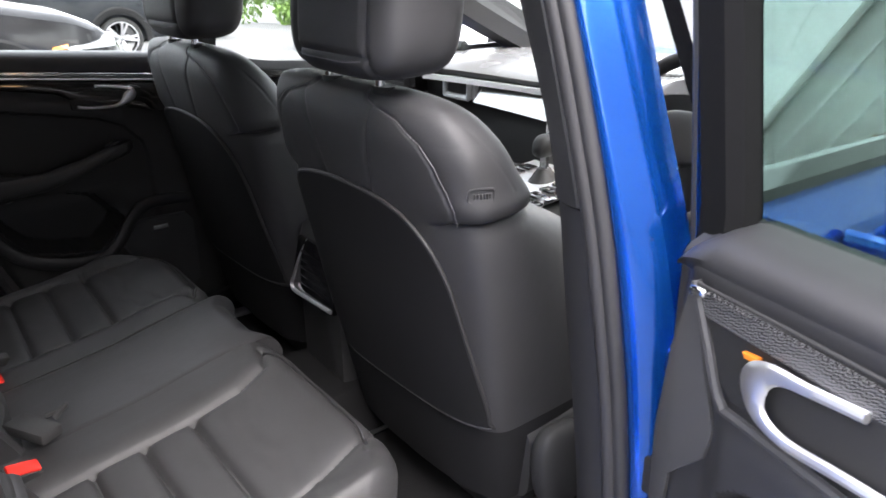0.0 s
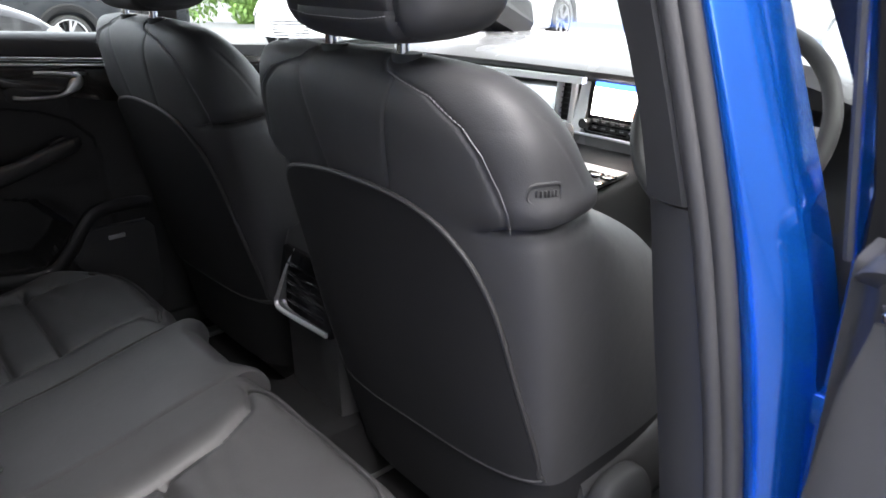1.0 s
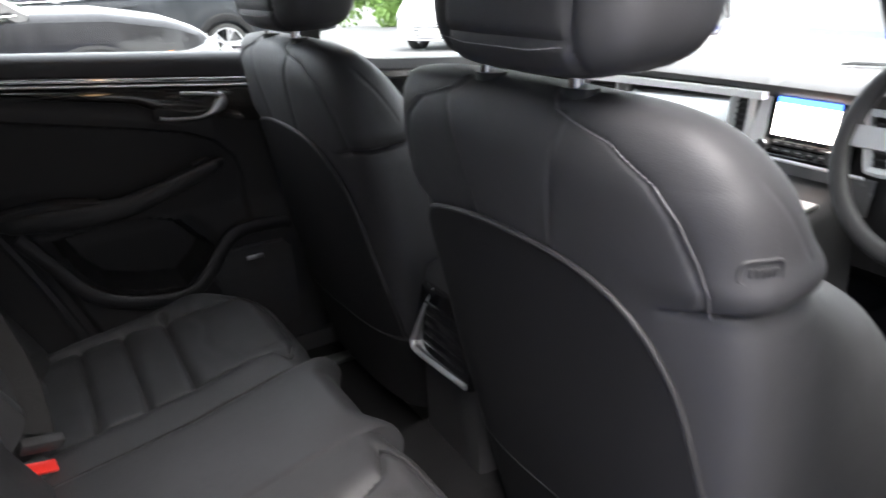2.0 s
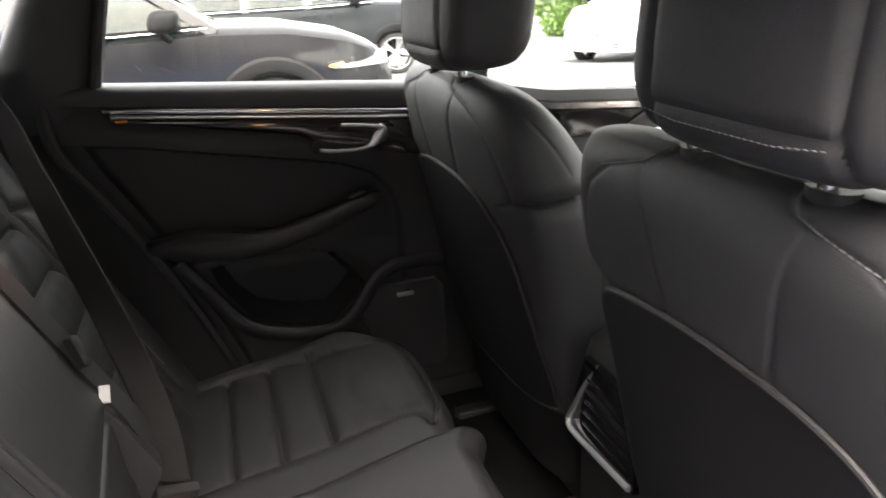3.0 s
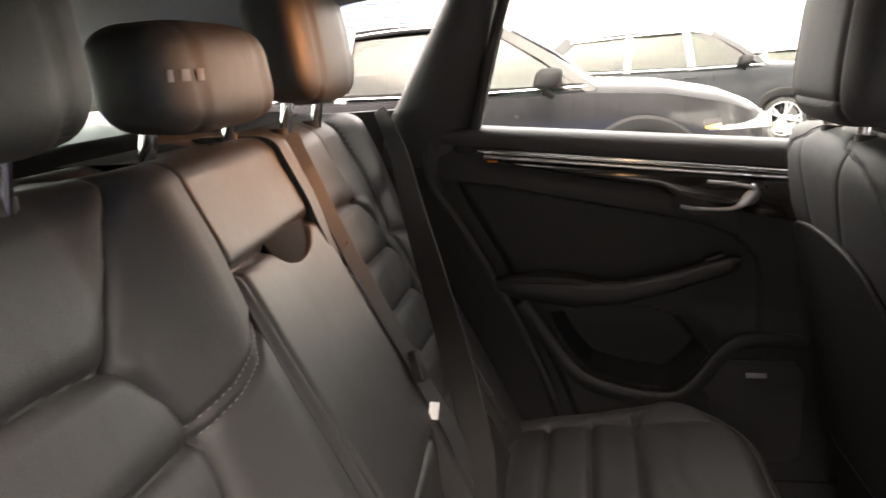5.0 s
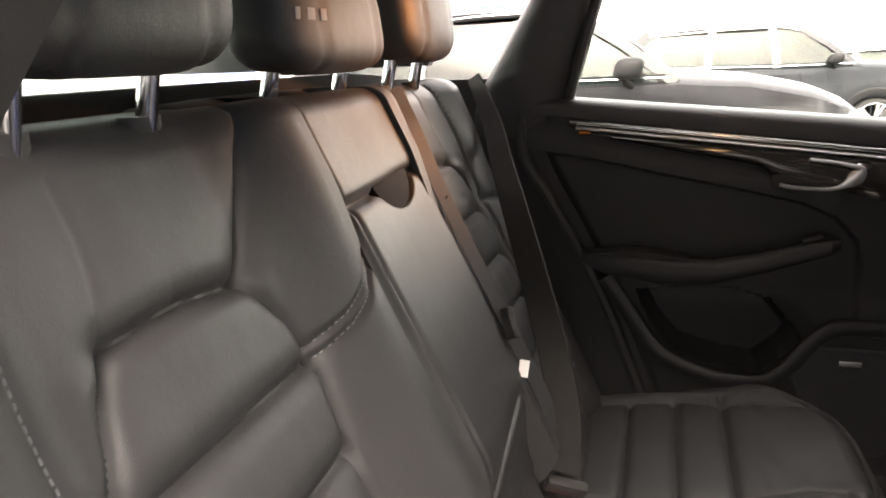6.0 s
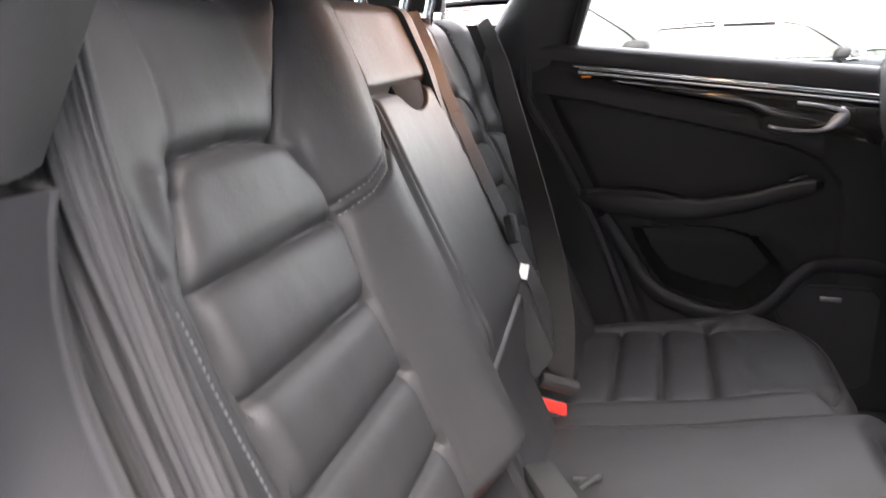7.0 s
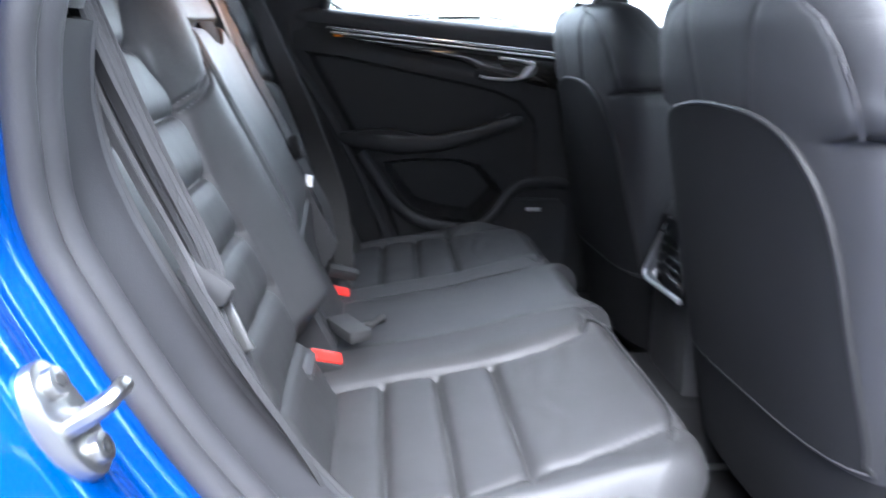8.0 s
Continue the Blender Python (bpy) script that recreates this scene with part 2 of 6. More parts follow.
def near(p, line):
    """The distance of the pair p from a line of pairs."""
    best = 9.0
    for (ax, ay), (bx, by) in zip(line, line[1:]):
        dx, dy = bx - ax, by - ay
        k = ((p[0] - ax) * dx + (p[1] - ay) * dy) / (dx * dx + dy * dy or 1)
        k = min(1, max(0, k))
        best = min(best, math.hypot(p[0] - ax - k * dx, p[1] - ay - k * dy))
    return best


def groove(p, line, deep, wide, crease=0.004, fine=0.004):
    """How far a seam along the line draws the padding in at p: a soft valley and a sharp crease."""
    d = near(p, line)
    if d > 3 * wide:
        return 0.0
    return deep * math.exp(-((d / wide) ** 2)) + crease * math.exp(-((d / fine) ** 2))


def ease(a, b, x):
    t = min(1, max(0, (x - a) / (b - a)))
    return t * t * (3 - 2 * t)


def stitches(bm, line, step=0.007, long=0.004, r=0.0007):
    """Short threads along a line."""
    line = [Vector(p) for p in line]
    for a, b in zip(line, line[1:]):
        k = max(1, int((b - a).length / step))
        for i in range(k):
            p = a.lerp(b, i / k)
            q = a.lerp(b, i / k + long / max((b - a).length, 0.001))
            sweep(bm, [p, q], circle(r, 4), (0.13, 0.21, 0.97))
    return bm


# ---- the car's own shell ----
car = thing("car_body", "metallic blue car body with black trim, standing with a rear door open", "car body", kind="structure")

# carpet floor with the raised tunnel
def floor_at(u, v):
    x, y = -0.74 + 1.48 * u, -0.15 + 2.2 * v
    tunnel = 0.13 * (1 - ease(0.10, 0.17, abs(x - 0.02)))
    heel = 0.16 * ease(0.35, 0.1, y)
    return Vector((x, y, 0.36 + max(tunnel, heel) + 0.004 * noise.noise((x * 9, y * 9, 0))))
part("floor_carpet", sheet(bmesh.new(), floor_at, 90, 60, (0, 0, -0.06)), CARPET, car, "black carpeted car floor with centre tunnel")
part("sill_trim", sweep(bmesh.new(), spline([(0.735, 0.30, 0.44), (0.74, 0.6, 0.42), (0.745, 1.5, 0.42)]), [(-0.07, -0.05), (-0.07, 0.02), (-0.05, 0.035), (0.05, 0.035), (0.07, 0.0), (0.07, -0.05)]), PLASTIC, car)
part("sill", sweep(bmesh.new(), [(0.87, -0.1, 0.38), (0.87, 2.0, 0.38)], [(-0.10, -0.12), (-0.10, 0.03), (-0.06, 0.05), (0.06, 0.03), (0.08, -0.02), (0.06, -0.12)]), PLASTIC, car)

# roof, lining and rails
def roof_at(z, drop):
    def at(u, v):
        x, y = -0.60 + 1.2 * u, -0.75 + 2.15 * v
        return Vector((x, y, z - drop * (2 * u - 1) ** 4 - 0.10 * ease(0.6, 0.0, v) ** 2 - 0.05 * ease(0.75, 1.0, v)))
    return at
part("roof_lining", sheet(bmesh.new(), roof_at(1.505, 0.05), 24, 40, (0, 0, 0.02)), HEADLINER, car, "grey cloth roof lining")
part("roof_skin", sheet(bmesh.new(), roof_at(1.60, 0.10), 24, 40, (0, 0, -0.025)), BLUE, car)
for s in (1, -1):
    rail = [(s * 0.60, -0.75, 1.44), (s * 0.61, -0.2, 1.475), (s * 0.61, 0.4, 1.49), (s * 0.60, 0.9, 1.48), (s * 0.62, 1.25, 1.40), (s * 0.69, 1.75, 1.17), (s * 0.73, 2.05, 1.04)]
    part("roof_rail", sweep(bmesh.new(), spline(rail, 8), [(-0.05, -0.035), (-0.055, 0.03), (-0.03, 0.09), (0.03, 0.09), (0.06, 0.02), (0.045, -0.035)]), PLASTIC_DARK if s < 0 else PLASTIC, car)

# rear pillar on the far side: slanting forward as it rises
def far_pillar(u, v):
    z = 1.10 + 0.40 * v
    front = 0.035 + 0.29 * (z - 1.15)
    rear = -0.155 + 0.62 * (z - 1.15)
    y = rear + (front - rear) * u
    return Vector((-0.74 + 0.10 * v + 0.035 * math.sin(math.pi * u) ** 0.6, y, z))
part("rear_pillar_trim", sheet(bmesh.new(), far_pillar, 16, 20, (-0.05, 0, 0)), PLASTIC, car, "dark slanting rear pillar trim")
part("window_rubber", tube(bmesh.new(), [(-0.72, 0.045, 1.15), (-0.70, 0.075, 1.25), (-0.665, 0.115, 1.38), (-0.64, 0.15, 1.48)], 0.012, 8, 6), RUBBER, car)
part("pillar_edge_strip", sweep(bmesh.new(), spline([(-0.752, -0.085, 1.20), (-0.72, -0.015, 1.31), (-0.69, 0.055, 1.43)]), circle(0.012, 8)), SATIN, car)

# trim below the pillar and beside the rear backrests
for s, x0 in ((-1, -0.715), (1, 0.75)):
    def side_trim(u, v):
        z = 0.50 + 0.72 * v
        edge = 0.30 - 0.20 * ease(0.55, 0.95, z) - 0.075 * ease(0.9, 1.1, z)
        if s > 0:
            edge = float(np.interp(z, [0.42, 0.47, 0.60, 0.715, 0.813, 0.924, 1.02, 1.10, 1.23], [0.36, 0.28, 0.19, 0.10, 0.03, -0.028, -0.05, -0.045, -0.01])) - 0.045
        y = -0.35 + (edge + 0.35) * u
        return Vector((x0 + s * 0.02 * v - s * 0.05 * ease(0.7, 0.1, u) - s * 0.012 * math.sin(3.1 * u), y, z))
    part("side_trim", sheet(bmesh.new(), side_trim, 24, 24, (s * 0.03, 0, 0)), PLASTIC_DARK, car)

bm = bmesh.new()
box(bm, (-0.79, 0.70, 0.67), (0.03, 2.6, 0.76), 0.0)
part("body_side", bm, PLASTIC_DARK, car)
bm = bmesh.new()
box(bm, (-0.745, 0.80, 0.70), (0.06, 0.14, 0.76), 0.01)
part("pillar_foot", bm, PLASTIC_DARK, car)
bm = bmesh.new()
box(bm, (-0.745, 0.80, 0.36), (0.10, 1.9, 0.10), 0.02)
part("sill_trim", bm, PLASTIC_DARK, car)

# boot space behind the seats
bm = bmesh.new()
sheet(bm, lambda u, v: Vector((-0.64 + 1.28 * u, -0.33 - 0.67 * v, 1.195 + 0.060 * v - 0.006 * math.sin(math.pi * v))), 8, 12, (0, 0, -0.02))
part("parcel_shelf", bm, SHELF, car, "grey cloth parcel shelf behind the seats")
bm = bmesh.new()
box(bm, (0, -1.065, 0.89), (1.40, 0.05, 0.72), 0.02)
part("tailgate_trim", bm, PLASTIC_DARK, car)
EDGE = spline([(0.70, -1.03, 1.25), (0.71, -0.95, 1.31), (0.68, -0.79, 1.40), (0.63, -0.62, 1.465)], 6)
for s in (1, -1):
    rim = [Vector((s * p.x, p.y, p.z)) for p in EDGE]
    def hatch_pillar(u, v):
        p = rim[min(int(v * (len(rim) - 1)), len(rim) - 2)]
        q = rim[min(int(v * (len(rim) - 1)) + 1, len(rim) - 1)]
        p = p.lerp(q, v * (len(rim) - 1) - min(int(v * (len(rim) - 1)), len(rim) - 2))
        front = Vector((s * (0.715 - 0.10 * v), -0.24 + 0.06 * v, p.z))
        return p.lerp(front, u) - Vector((s * 0.022 * math.sin(math.pi * u), 0, 0))
    part("hatch_pillar_trim", sheet(bmesh.new(), hatch_pillar, 18, 18, (s * 0.03, 0, 0)), PLASTIC_DARK, car, "dark trim beside the rear window")
    part("window_edge_strip", sweep(bmesh.new(), rim, circle(0.010, 8), (0.1, 0.9, 0.2)), SATIN, car)
    part("gas_strut", tube(bmesh.new(), [(s * 0.655, -0.93, 1.20), (s * 0.60, -0.62, 1.40)], 0.007, 8, 3), PLASTIC, car)
bm = bmesh.new()
sheet(bm, lambda u, v: Vector(((2 * u - 1) * (0.70 - 0.07 * v), -1.03 + 0.41 * v ** 0.9, 1.25 + 0.215 * v)), 8, 8, (0, -0.003, -0.003))
ob = part("rear_window", bm, GREEN_GLASS, car)
ob.visible_shadow = False
bm = bmesh.new()
tube(bm, [(0.02, -1.045, 1.27), (-0.22, -1.02, 1.285), (-0.42, -1.00, 1.295)], 0.008, 6, 4)
part("rear_wiper", bm, PLASTIC_DARK, car)

# the pillar between the doors on the open side, trim, seals and painted jamb
PZ = [0.42, 0.63, 0.80, 0.95, 1.05, 1.15, 1.25, 1.35, 1.46]
PIN = [0.755, 0.75, 0.731, 0.710, 0.700, 0.681, 0.645, 0.608, 0.572]
POUT = [0.880, 0.862, 0.846, 0.822, 0.803, 0.776, 0.747, 0.715, 0.68]
PBLUE = [0.912, 0.908, 0.898, 0.880, 0.853, 0.818, 0.784, 0.748, 0.708]
def at_height(z, table):
    return float(np.mean(np.interp([z - 0.05 + 0.0125 * k for k in range(9)], PZ, table)))
def pillar_ring(z, low):
    a, b = at_height(z, PIN), at_height(z, POUT) - 0.036
    y = 0.735 - 0.03 * (z - 1.0)
    g = 0.004 if low else 0.0
    return [Vector(p) for p in ((a + 0.05, y + 0.10, z), (a + 0.004, y + 0.06, z), (a, y + 0.02, z), (a + 0.012, y - 0.006 + g, z), (a + 0.03, y - 0.014 + g, z), (b - 0.008, y - 0.018 + g, z), (b, y - 0.010, z), (b, y + 0.03, z), (b - 0.01, y + 0.10, z))]
for low, z0, z1 in ((True, 0.42, 1.058), (False, 1.062, 1.46)):
    part("pillar_trim", loft(bmesh.new(), [pillar_ring(z0 + (z1 - z0) * i / 20, low) for i in range(21)]), TRIM_GREY, car, "dark grey grained pillar trim")
bm = bmesh.new()
for off, r in ((0.027, 0.0115), (0.011, 0.0105)):
    tube(bm, [(at_height(z, POUT) - off, 0.722 - 0.03 * (z - 1.0) + (0.004 if off < 0.02 else 0), z) for z in PZ], r, 18, 6)
part("door_seal", bm, RUBBER, car, "double black rubber door seal")
def jamb(u, v):
    z = 0.42 + 1.04 * v
    a, b = at_height(z, POUT) - 0.012, at_height(z, PBLUE)
    y = 0.733 - 0.03 * (z - 1.0) - 0.006 * ease(0.05, 0.3, u) + 0.058 * max(0.0, u - 0.25) ** 1.9
    return Vector((a + (b - a) * u, y, z))
part("pillar_jamb", sheet(bmesh.new(), jamb, 20, 60, (0, 0.05, 0)), BLUE, car, "glossy metallic blue door pillar")
bm = bmesh.new()
box(bm, (0.895, 0.755, 0.72), (0.05, 0.03, 0.06), 0.006)
box(bm, (0.915, 0.74, 0.72), (0.03, 0.03, 0.035), 0.006)
part("door_hinge", bm, PLASTIC_DARK, car)
bm = bmesh.new()
box(bm, (0.912, 0.742, 0.905), (0.035, 0.03, 0.032), 0.005)
part("hinge_bracket", bm, BLUE, car)

# painted rear jamb with its seal, inner trim and lock striker
REAR = spline([(0.74, 0.17, 1.475), (0.74, 0.07, 1.36), (0.74, 0.002, 1.23), (0.74, -0.034, 1.10), (0.74, -0.041, 1.02), (0.74, -0.038, 0.972), (0.74, -0.021, 0.924), (0.74, 0.034, 0.813), (0.74, 0.10, 0.715), (0.74, 0.19, 0.60), (0.74, 0.28, 0.47), (0.745, 0.36, 0.42)], 8)
def rear_x(z):
    return 0.0 if z < 1.1 else -0.30 * (z - 1.1) ** 1.15
REAR = [p + Vector((rear_x(p.z), 0, 0)) for p in REAR]
def along(k):
    i = min(int(k * (len(REAR) - 1)), len(REAR) - 2)
    return REAR[i].lerp(REAR[i + 1], k * (len(REAR) - 1) - i)
def way_in(k):
    """Square to the rim, into the door opening."""
    d = (along(min(1, k + 0.02)) - along(max(0, k - 0.02))).normalized()
    return Vector((0, -d.z, d.y)).normalized()
def rear_paint(u, v):
    deep = 0.004 + 0.050 * ease(0.35, 1.0, u) + 0.014 * math.exp(-(((u - 0.22) / 0.10) ** 2)) - 0.006 * math.exp(-(((u - 0.55) / 0.10) ** 2))
    return along(v) + Vector((0.028 + 0.19 * u, 0, 0)) - way_in(v) * deep
part("rear_jamb", sheet(bmesh.new(), rear_paint, 30, 70, (0, -0.05, 0)), BLUE, car, "glossy metallic blue rear door jamb")
bm = bmesh.new()
for dx, r in ((-0.002, 0.017), (0.026, 0.0125)):
    sweep(bm, [p + Vector((dx, 0, 0)) for p in REAR], circle(r, 22), (1, 0, 0))
part("rear_door_seal", bm, RUBBER, car, "black rubber seal round the door opening")
def rear_trim(u, v):
    k = KTRIM + (1 - KTRIM) * v
    p = along(k)
    rise = 0.006 * ease(0.0, 0.15, u) + (0.006 + 0.014 * ease(1.06, 0.95, p.z)) * ease(0.0, 1.0, u) + 0.003 * math.exp(-(((u - 0.90) / 0.025) ** 2)) - 0.012 * ease(0.92, 1.0, u)
    wide = 0.058
    return p + Vector((-0.018 - wide * u, 0, 0)) + way_in(k) * rise
KTRIM = min((abs(along(k / 400).z - 1.108), k / 400) for k in range(401))[1]
part("rear_jamb_trim", sheet(bmesh.new(), rear_trim, 44, 60, (0.0, -0.06, -0.01)), TRIM_GREY, car, "dark grey plastic trim inside the door opening")
def inner_face(u, v):
    """The inner side of the trim, with two raised ribs, running back towards the seat."""
    k = KTRIM + (1 - KTRIM) * v
    p = rear_trim(0.93, v)
    rib = 0.0045 * (math.exp(-(((u - 0.05) / 0.03) ** 2)) + math.exp(-(((u - 0.27) / 0.03) ** 2)) * ease(0.02, 0.06, v)) * ease(0.03, 0.07, v)
    return p + Vector((-0.050 * u * ease(0.0, 0.22, v) - 0.004 * u, 0, 0)) - way_in(k) * (0.018 * u - rib)
part("inner_side_trim", sheet(bmesh.new(), inner_face, 44, 60, (0.004, -0.02, 0)), PLASTIC_DARK, car, "ribbed black inner trim")
def upper_trim(u, v):
    k = (KTRIM - 0.006) * (1 - v)
    p = along(k)
    inner = Vector((float(np.interp(p.z, [1.11, 1.19, 1.25, 1.35, 1.475], [0.668, 0.635, 0.61, 0.575, 0.53])), float(np.interp(p.z, [1.11, 1.19, 1.25, 1.35, 1.475], [-0.030, -0.012, 0.006, 0.06, 0.15])), p.z))
    q = (p + Vector((-0.010, 0, 0))).lerp(inner, u)
    return q + way_in(k) * (0.012 * math.sin(math.pi * u ** 0.7))
part("rear_jamb_trim", sheet(bmesh.new(), upper_trim, 20, 40, (-0.01, -0.06, 0)), PLASTIC_DARK, car, "black upper pillar trim")
striker = thing("lock_striker", "zinc plated door lock striker bolted to the blue jamb", "striker")
SK = min((abs(along(k / 400).z - 0.874), k / 400) for k in range(401))[1]
def on_jamb(a, b, h):
    """On the painted jamb round the striker: across, along the rim, and out of it."""
    down = (along(SK + 0.02) - along(SK - 0.02)).normalized()
    p = along(SK) + down * b - way_in(SK) * 0.010
    return Vector((0.850 + a, p.y, p.z)) + way_in(SK) * h
bm = bmesh.new()
prism(bm, [(0.022 * math.copysign(abs(math.cos(a)) ** 0.8, math.cos(a)), 0.041 * math.sin(a)) for a in [i * math.pi / 14 for i in range(28)]], on_jamb, 0.014, 0.003)
part("plate", bm, STEEL, striker)
for b in (-0.024, 0.025):
    bm = bmesh.new()
    prism(bm, [(0.010 * math.cos(a), 0.010 * math.sin(a)) for a in [i * math.pi / 8 for i in range(16)]], lambda a, c, h: on_jamb(a, b + c, 0.014 + h), 0.007, 0.002)
    bolt = part("bolt", bm, STEEL, striker)
    bm = bmesh.new()
    prism(bm, [(0.005 * math.cos(a), 0.005 * math.sin(a)) for a in [i * math.pi / 3 for i in range(6)]], lambda a, c, h: on_jamb(a, b + c, 0.0205 + h), 0.0012)
    part("socket", bm, PLASTIC_DARK, bolt)
bm = bmesh.new()
tube(bm, [on_jamb(-0.014, 0.005, 0.012), on_jamb(-0.014, 0.002, 0.036), on_jamb(-0.010, -0.002, 0.046), on_jamb(0.007, -0.003, 0.046), on_jamb(0.012, 0.0, 0.036), on_jamb(0.012, 0.003, 0.012)], 0.0058, 8, 5)
part("loop", bm, STEEL, striker)


# ---- rear bench ----
SLOPE, TILT = 0.478, math.hypot(1, 0.478)
def back_point(x, z, h):
    """On the backrest plane, h metres out of it; above the shoulder the padding turns over backwards."""
    top = 1.185
    if z <= top:
        return Vector((x, 0.1 - (z - 0.62) * SLOPE + h * 0.902, z + h * 0.431))
    a = min((z - top) / 0.045, 1.6)
    y0 = 0.1 - (top - 0.62) * SLOPE
    return Vector((x, y0 + h * 0.902 - 0.045 * (1 - math.cos(a)) - 0.02 * a * 0.7, top + h * 0.431 * math.cos(a) + 0.040 * math.sin(a)))

INSERT = [(0.500, 0.60), (0.502, 0.90), (0.494, 0.996), (0.466, 1.06), (0.440, 1.087), (0.36, 1.092), (0.277, 1.084), (0.247, 1.04), (0.234, 0.998), (0.243, 0.95), (0.252, 0.90), (0.255, 0.60)]
TOPSEAM = [(0.277, 1.084), (0.232, 1.15), (0.197, 1.214), (0.19, 1.26)]
TOPSEAM2 = [(0.440, 1.087), (0.422, 1.15), (0.415, 1.26)]
SHOULDER = [(0.234, 0.998), (0.19, 1.005), (0.155, 1.02), (0.13, 1.045)]
SHOULDER2 = [(0.236, 1.010), (0.19, 1.016), (0.155, 1.031), (0.13, 1.056)]
OUTER = [(0.508, 1.22), (0.512, 1.157), (0.519, 1.08), (0.520, 1.01), (0.526, 0.9), (0.54, 0.62)]
FOLD = [(0.52, 1.012), (0.56, 1.0), (0.66, 0.985)]
@functools.lru_cache(None)
def back_height(x, z):
    p = (x, z)
    inside = ease(0.236, 0.262, x) * ease(0.502, 0.478, x) * ease(1.092, 1.07, z)
    h = 0.022 * ease(0.49, 0.57, x) - 0.06 * ease(0.60, 0.66, x) + 0.046 * ease(0.27, 0.15, x)
    h += 0.007 * inside + 0.010 * ease(1.04, 1.14, z)
    h -= 0.095 * ease(0.70, 0.635, z) * ease(0.265, 0.225, x)
    h -= groove(p, INSERT, 0.006, 0.013, 0.008, 0.0045)
    if inside > 0.2:
        for g in (0.998, 0.918, 0.838, 0.758, 0.678):
            h -= groove(p, [(0.235, g + 0.002), (0.503, g - 0.002)], 0.0065, 0.014, 0.006, 0.0045)
    h -= groove(p, TOPSEAM, 0.005, 0.014, 0.009, 0.004) + groove(p, TOPSEAM2, 0.003, 0.03, 0.002, 0.004)
    h -= groove(p, SHOULDER, 0.001, 0.01, 0.0045, 0.0035) + groove(p, SHOULDER2, 0.001, 0.01, 0.0045, 0.0035)
    h -= groove(p, OUTER, 0.003, 0.012, 0.004, 0.004) + groove(p, FOLD, 0.006, 0.012, 0.006, 0.004)
    h += 0.0025 * noise.noise((x * 14, z * 10, 3.0)) + 0.0005 * noise.noise((x * 30, z * 22, 7.0))
    return h

bench = thing("rear_bench", "black leather rear bench with channelled inserts", "car seat")
for s in (1, -1):
    def outer_back(u, v):
        x, z = 0.132 + 0.528 * u, 0.56 + 0.70 * v
        p = back_point(x, z, back_height(x, z))
        return Vector((p.x if s > 0 else 0.012 - p.x, p.y, p.z))
    part("backrest_cushion", sheet(bmesh.new(), outer_back, 210, 280, (0, -0.07, 0.0)), LEATHER, bench, "black leather backrest with horizontal channels")
    for line, dx in ((SHOULDER, 0), (SHOULDER2, 0), (OUTER, 0.006)):
        bm = bmesh.new()
        pts = [back_point(x + dx, z, back_height(x + dx, z) + 0.0004) for x, z in [(a + (c - a) * k / 6, b + (d - b) * k / 6) for (a, b), (c, d) in zip(line, line[1:]) for k in range(6)]]
        stitches(bm, [Vector((p.x if s > 0 else 0.012 - p.x, p.y, p.z)) for p in pts], 0.006, 0.004, 0.0012 if line is OUTER else 0.0007)
        part("seam_stitching", bm, STITCH, bench)

part("bench_top_edge", sheet(bmesh.new(), lambda u, v: Vector((-0.62 + 1.25 * u, -0.225 - 0.085 * v, 1.205 + 0.040 * math.sin(1.4 * v) - 0.012 * (2 * u - 1) ** 6)), 40, 8, (0, 0, -0.05)), SHELL, bench, "matt black top edge behind the headrests")

def middle_height(x, z):
    e = min(x + 0.142, 0.122 - x)
    h = 0.048 - 0.007 * (1 - ease(0.0, 0.012, e))
    line = 1.098 + 0.006 * ease(0.12, -0.14, x)
    h -= groove((x, z), [(0.13, line), (-0.15, line)], 0.004, 0.010, 0.008, 0.005)
    notch = ease(0.073, 0.055, math.hypot((x + 0.035), (z - line - 0.014) * 1.5)) * ease(line + 0.002, line - 0.008, z)
    h -= 0.034 * notch
    h -= groove((x, z), [(0.085, 0.62), (0.095, 0.80), (0.108, 1.09)], 0.0, 0.01, 0.004, 0.004)
    h -= groove((x, z), [(0.085, 0.765), (-0.15, 0.80)], 0.003, 0.010, 0.006, 0.004)
    h -= 0.042 * ease(0.82, 0.69, z) + 0.06 * ease(0.70, 0.635, z) * ease(-0.10, -0.125, x)
    h += 0.002 * noise.noise((x * 10, z * 8, 5.0))
    return h
def middle_back(u, v):
    x, z = -0.142 + 0.264 * u, 0.56 + 0.70 * v
    return back_point(x, z, middle_height(x, z))
part("armrest_backrest", sheet(bmesh.new(), middle_back, 120, 300, (0, -0.09, 0)), LEATHER_SIDE, bench, "smooth leather centre backrest with a dark pull slot")

# flat black plate in the pull recess: the hole's shade put in as colour
bm = bmesh.new()
prism(bm, [(-0.035 + 0.062 * math.cos(radians(a)), 1.112 + 0.043 * math.sin(radians(a))) for a in range(185, 356, 10)], lambda a, b, h: back_point(a, b, 0.026 + h), 0.0165, 0.001)
part("slot_shade", bm, BLACK_TRIM, bench, "black plate for the shade in the pull slot")

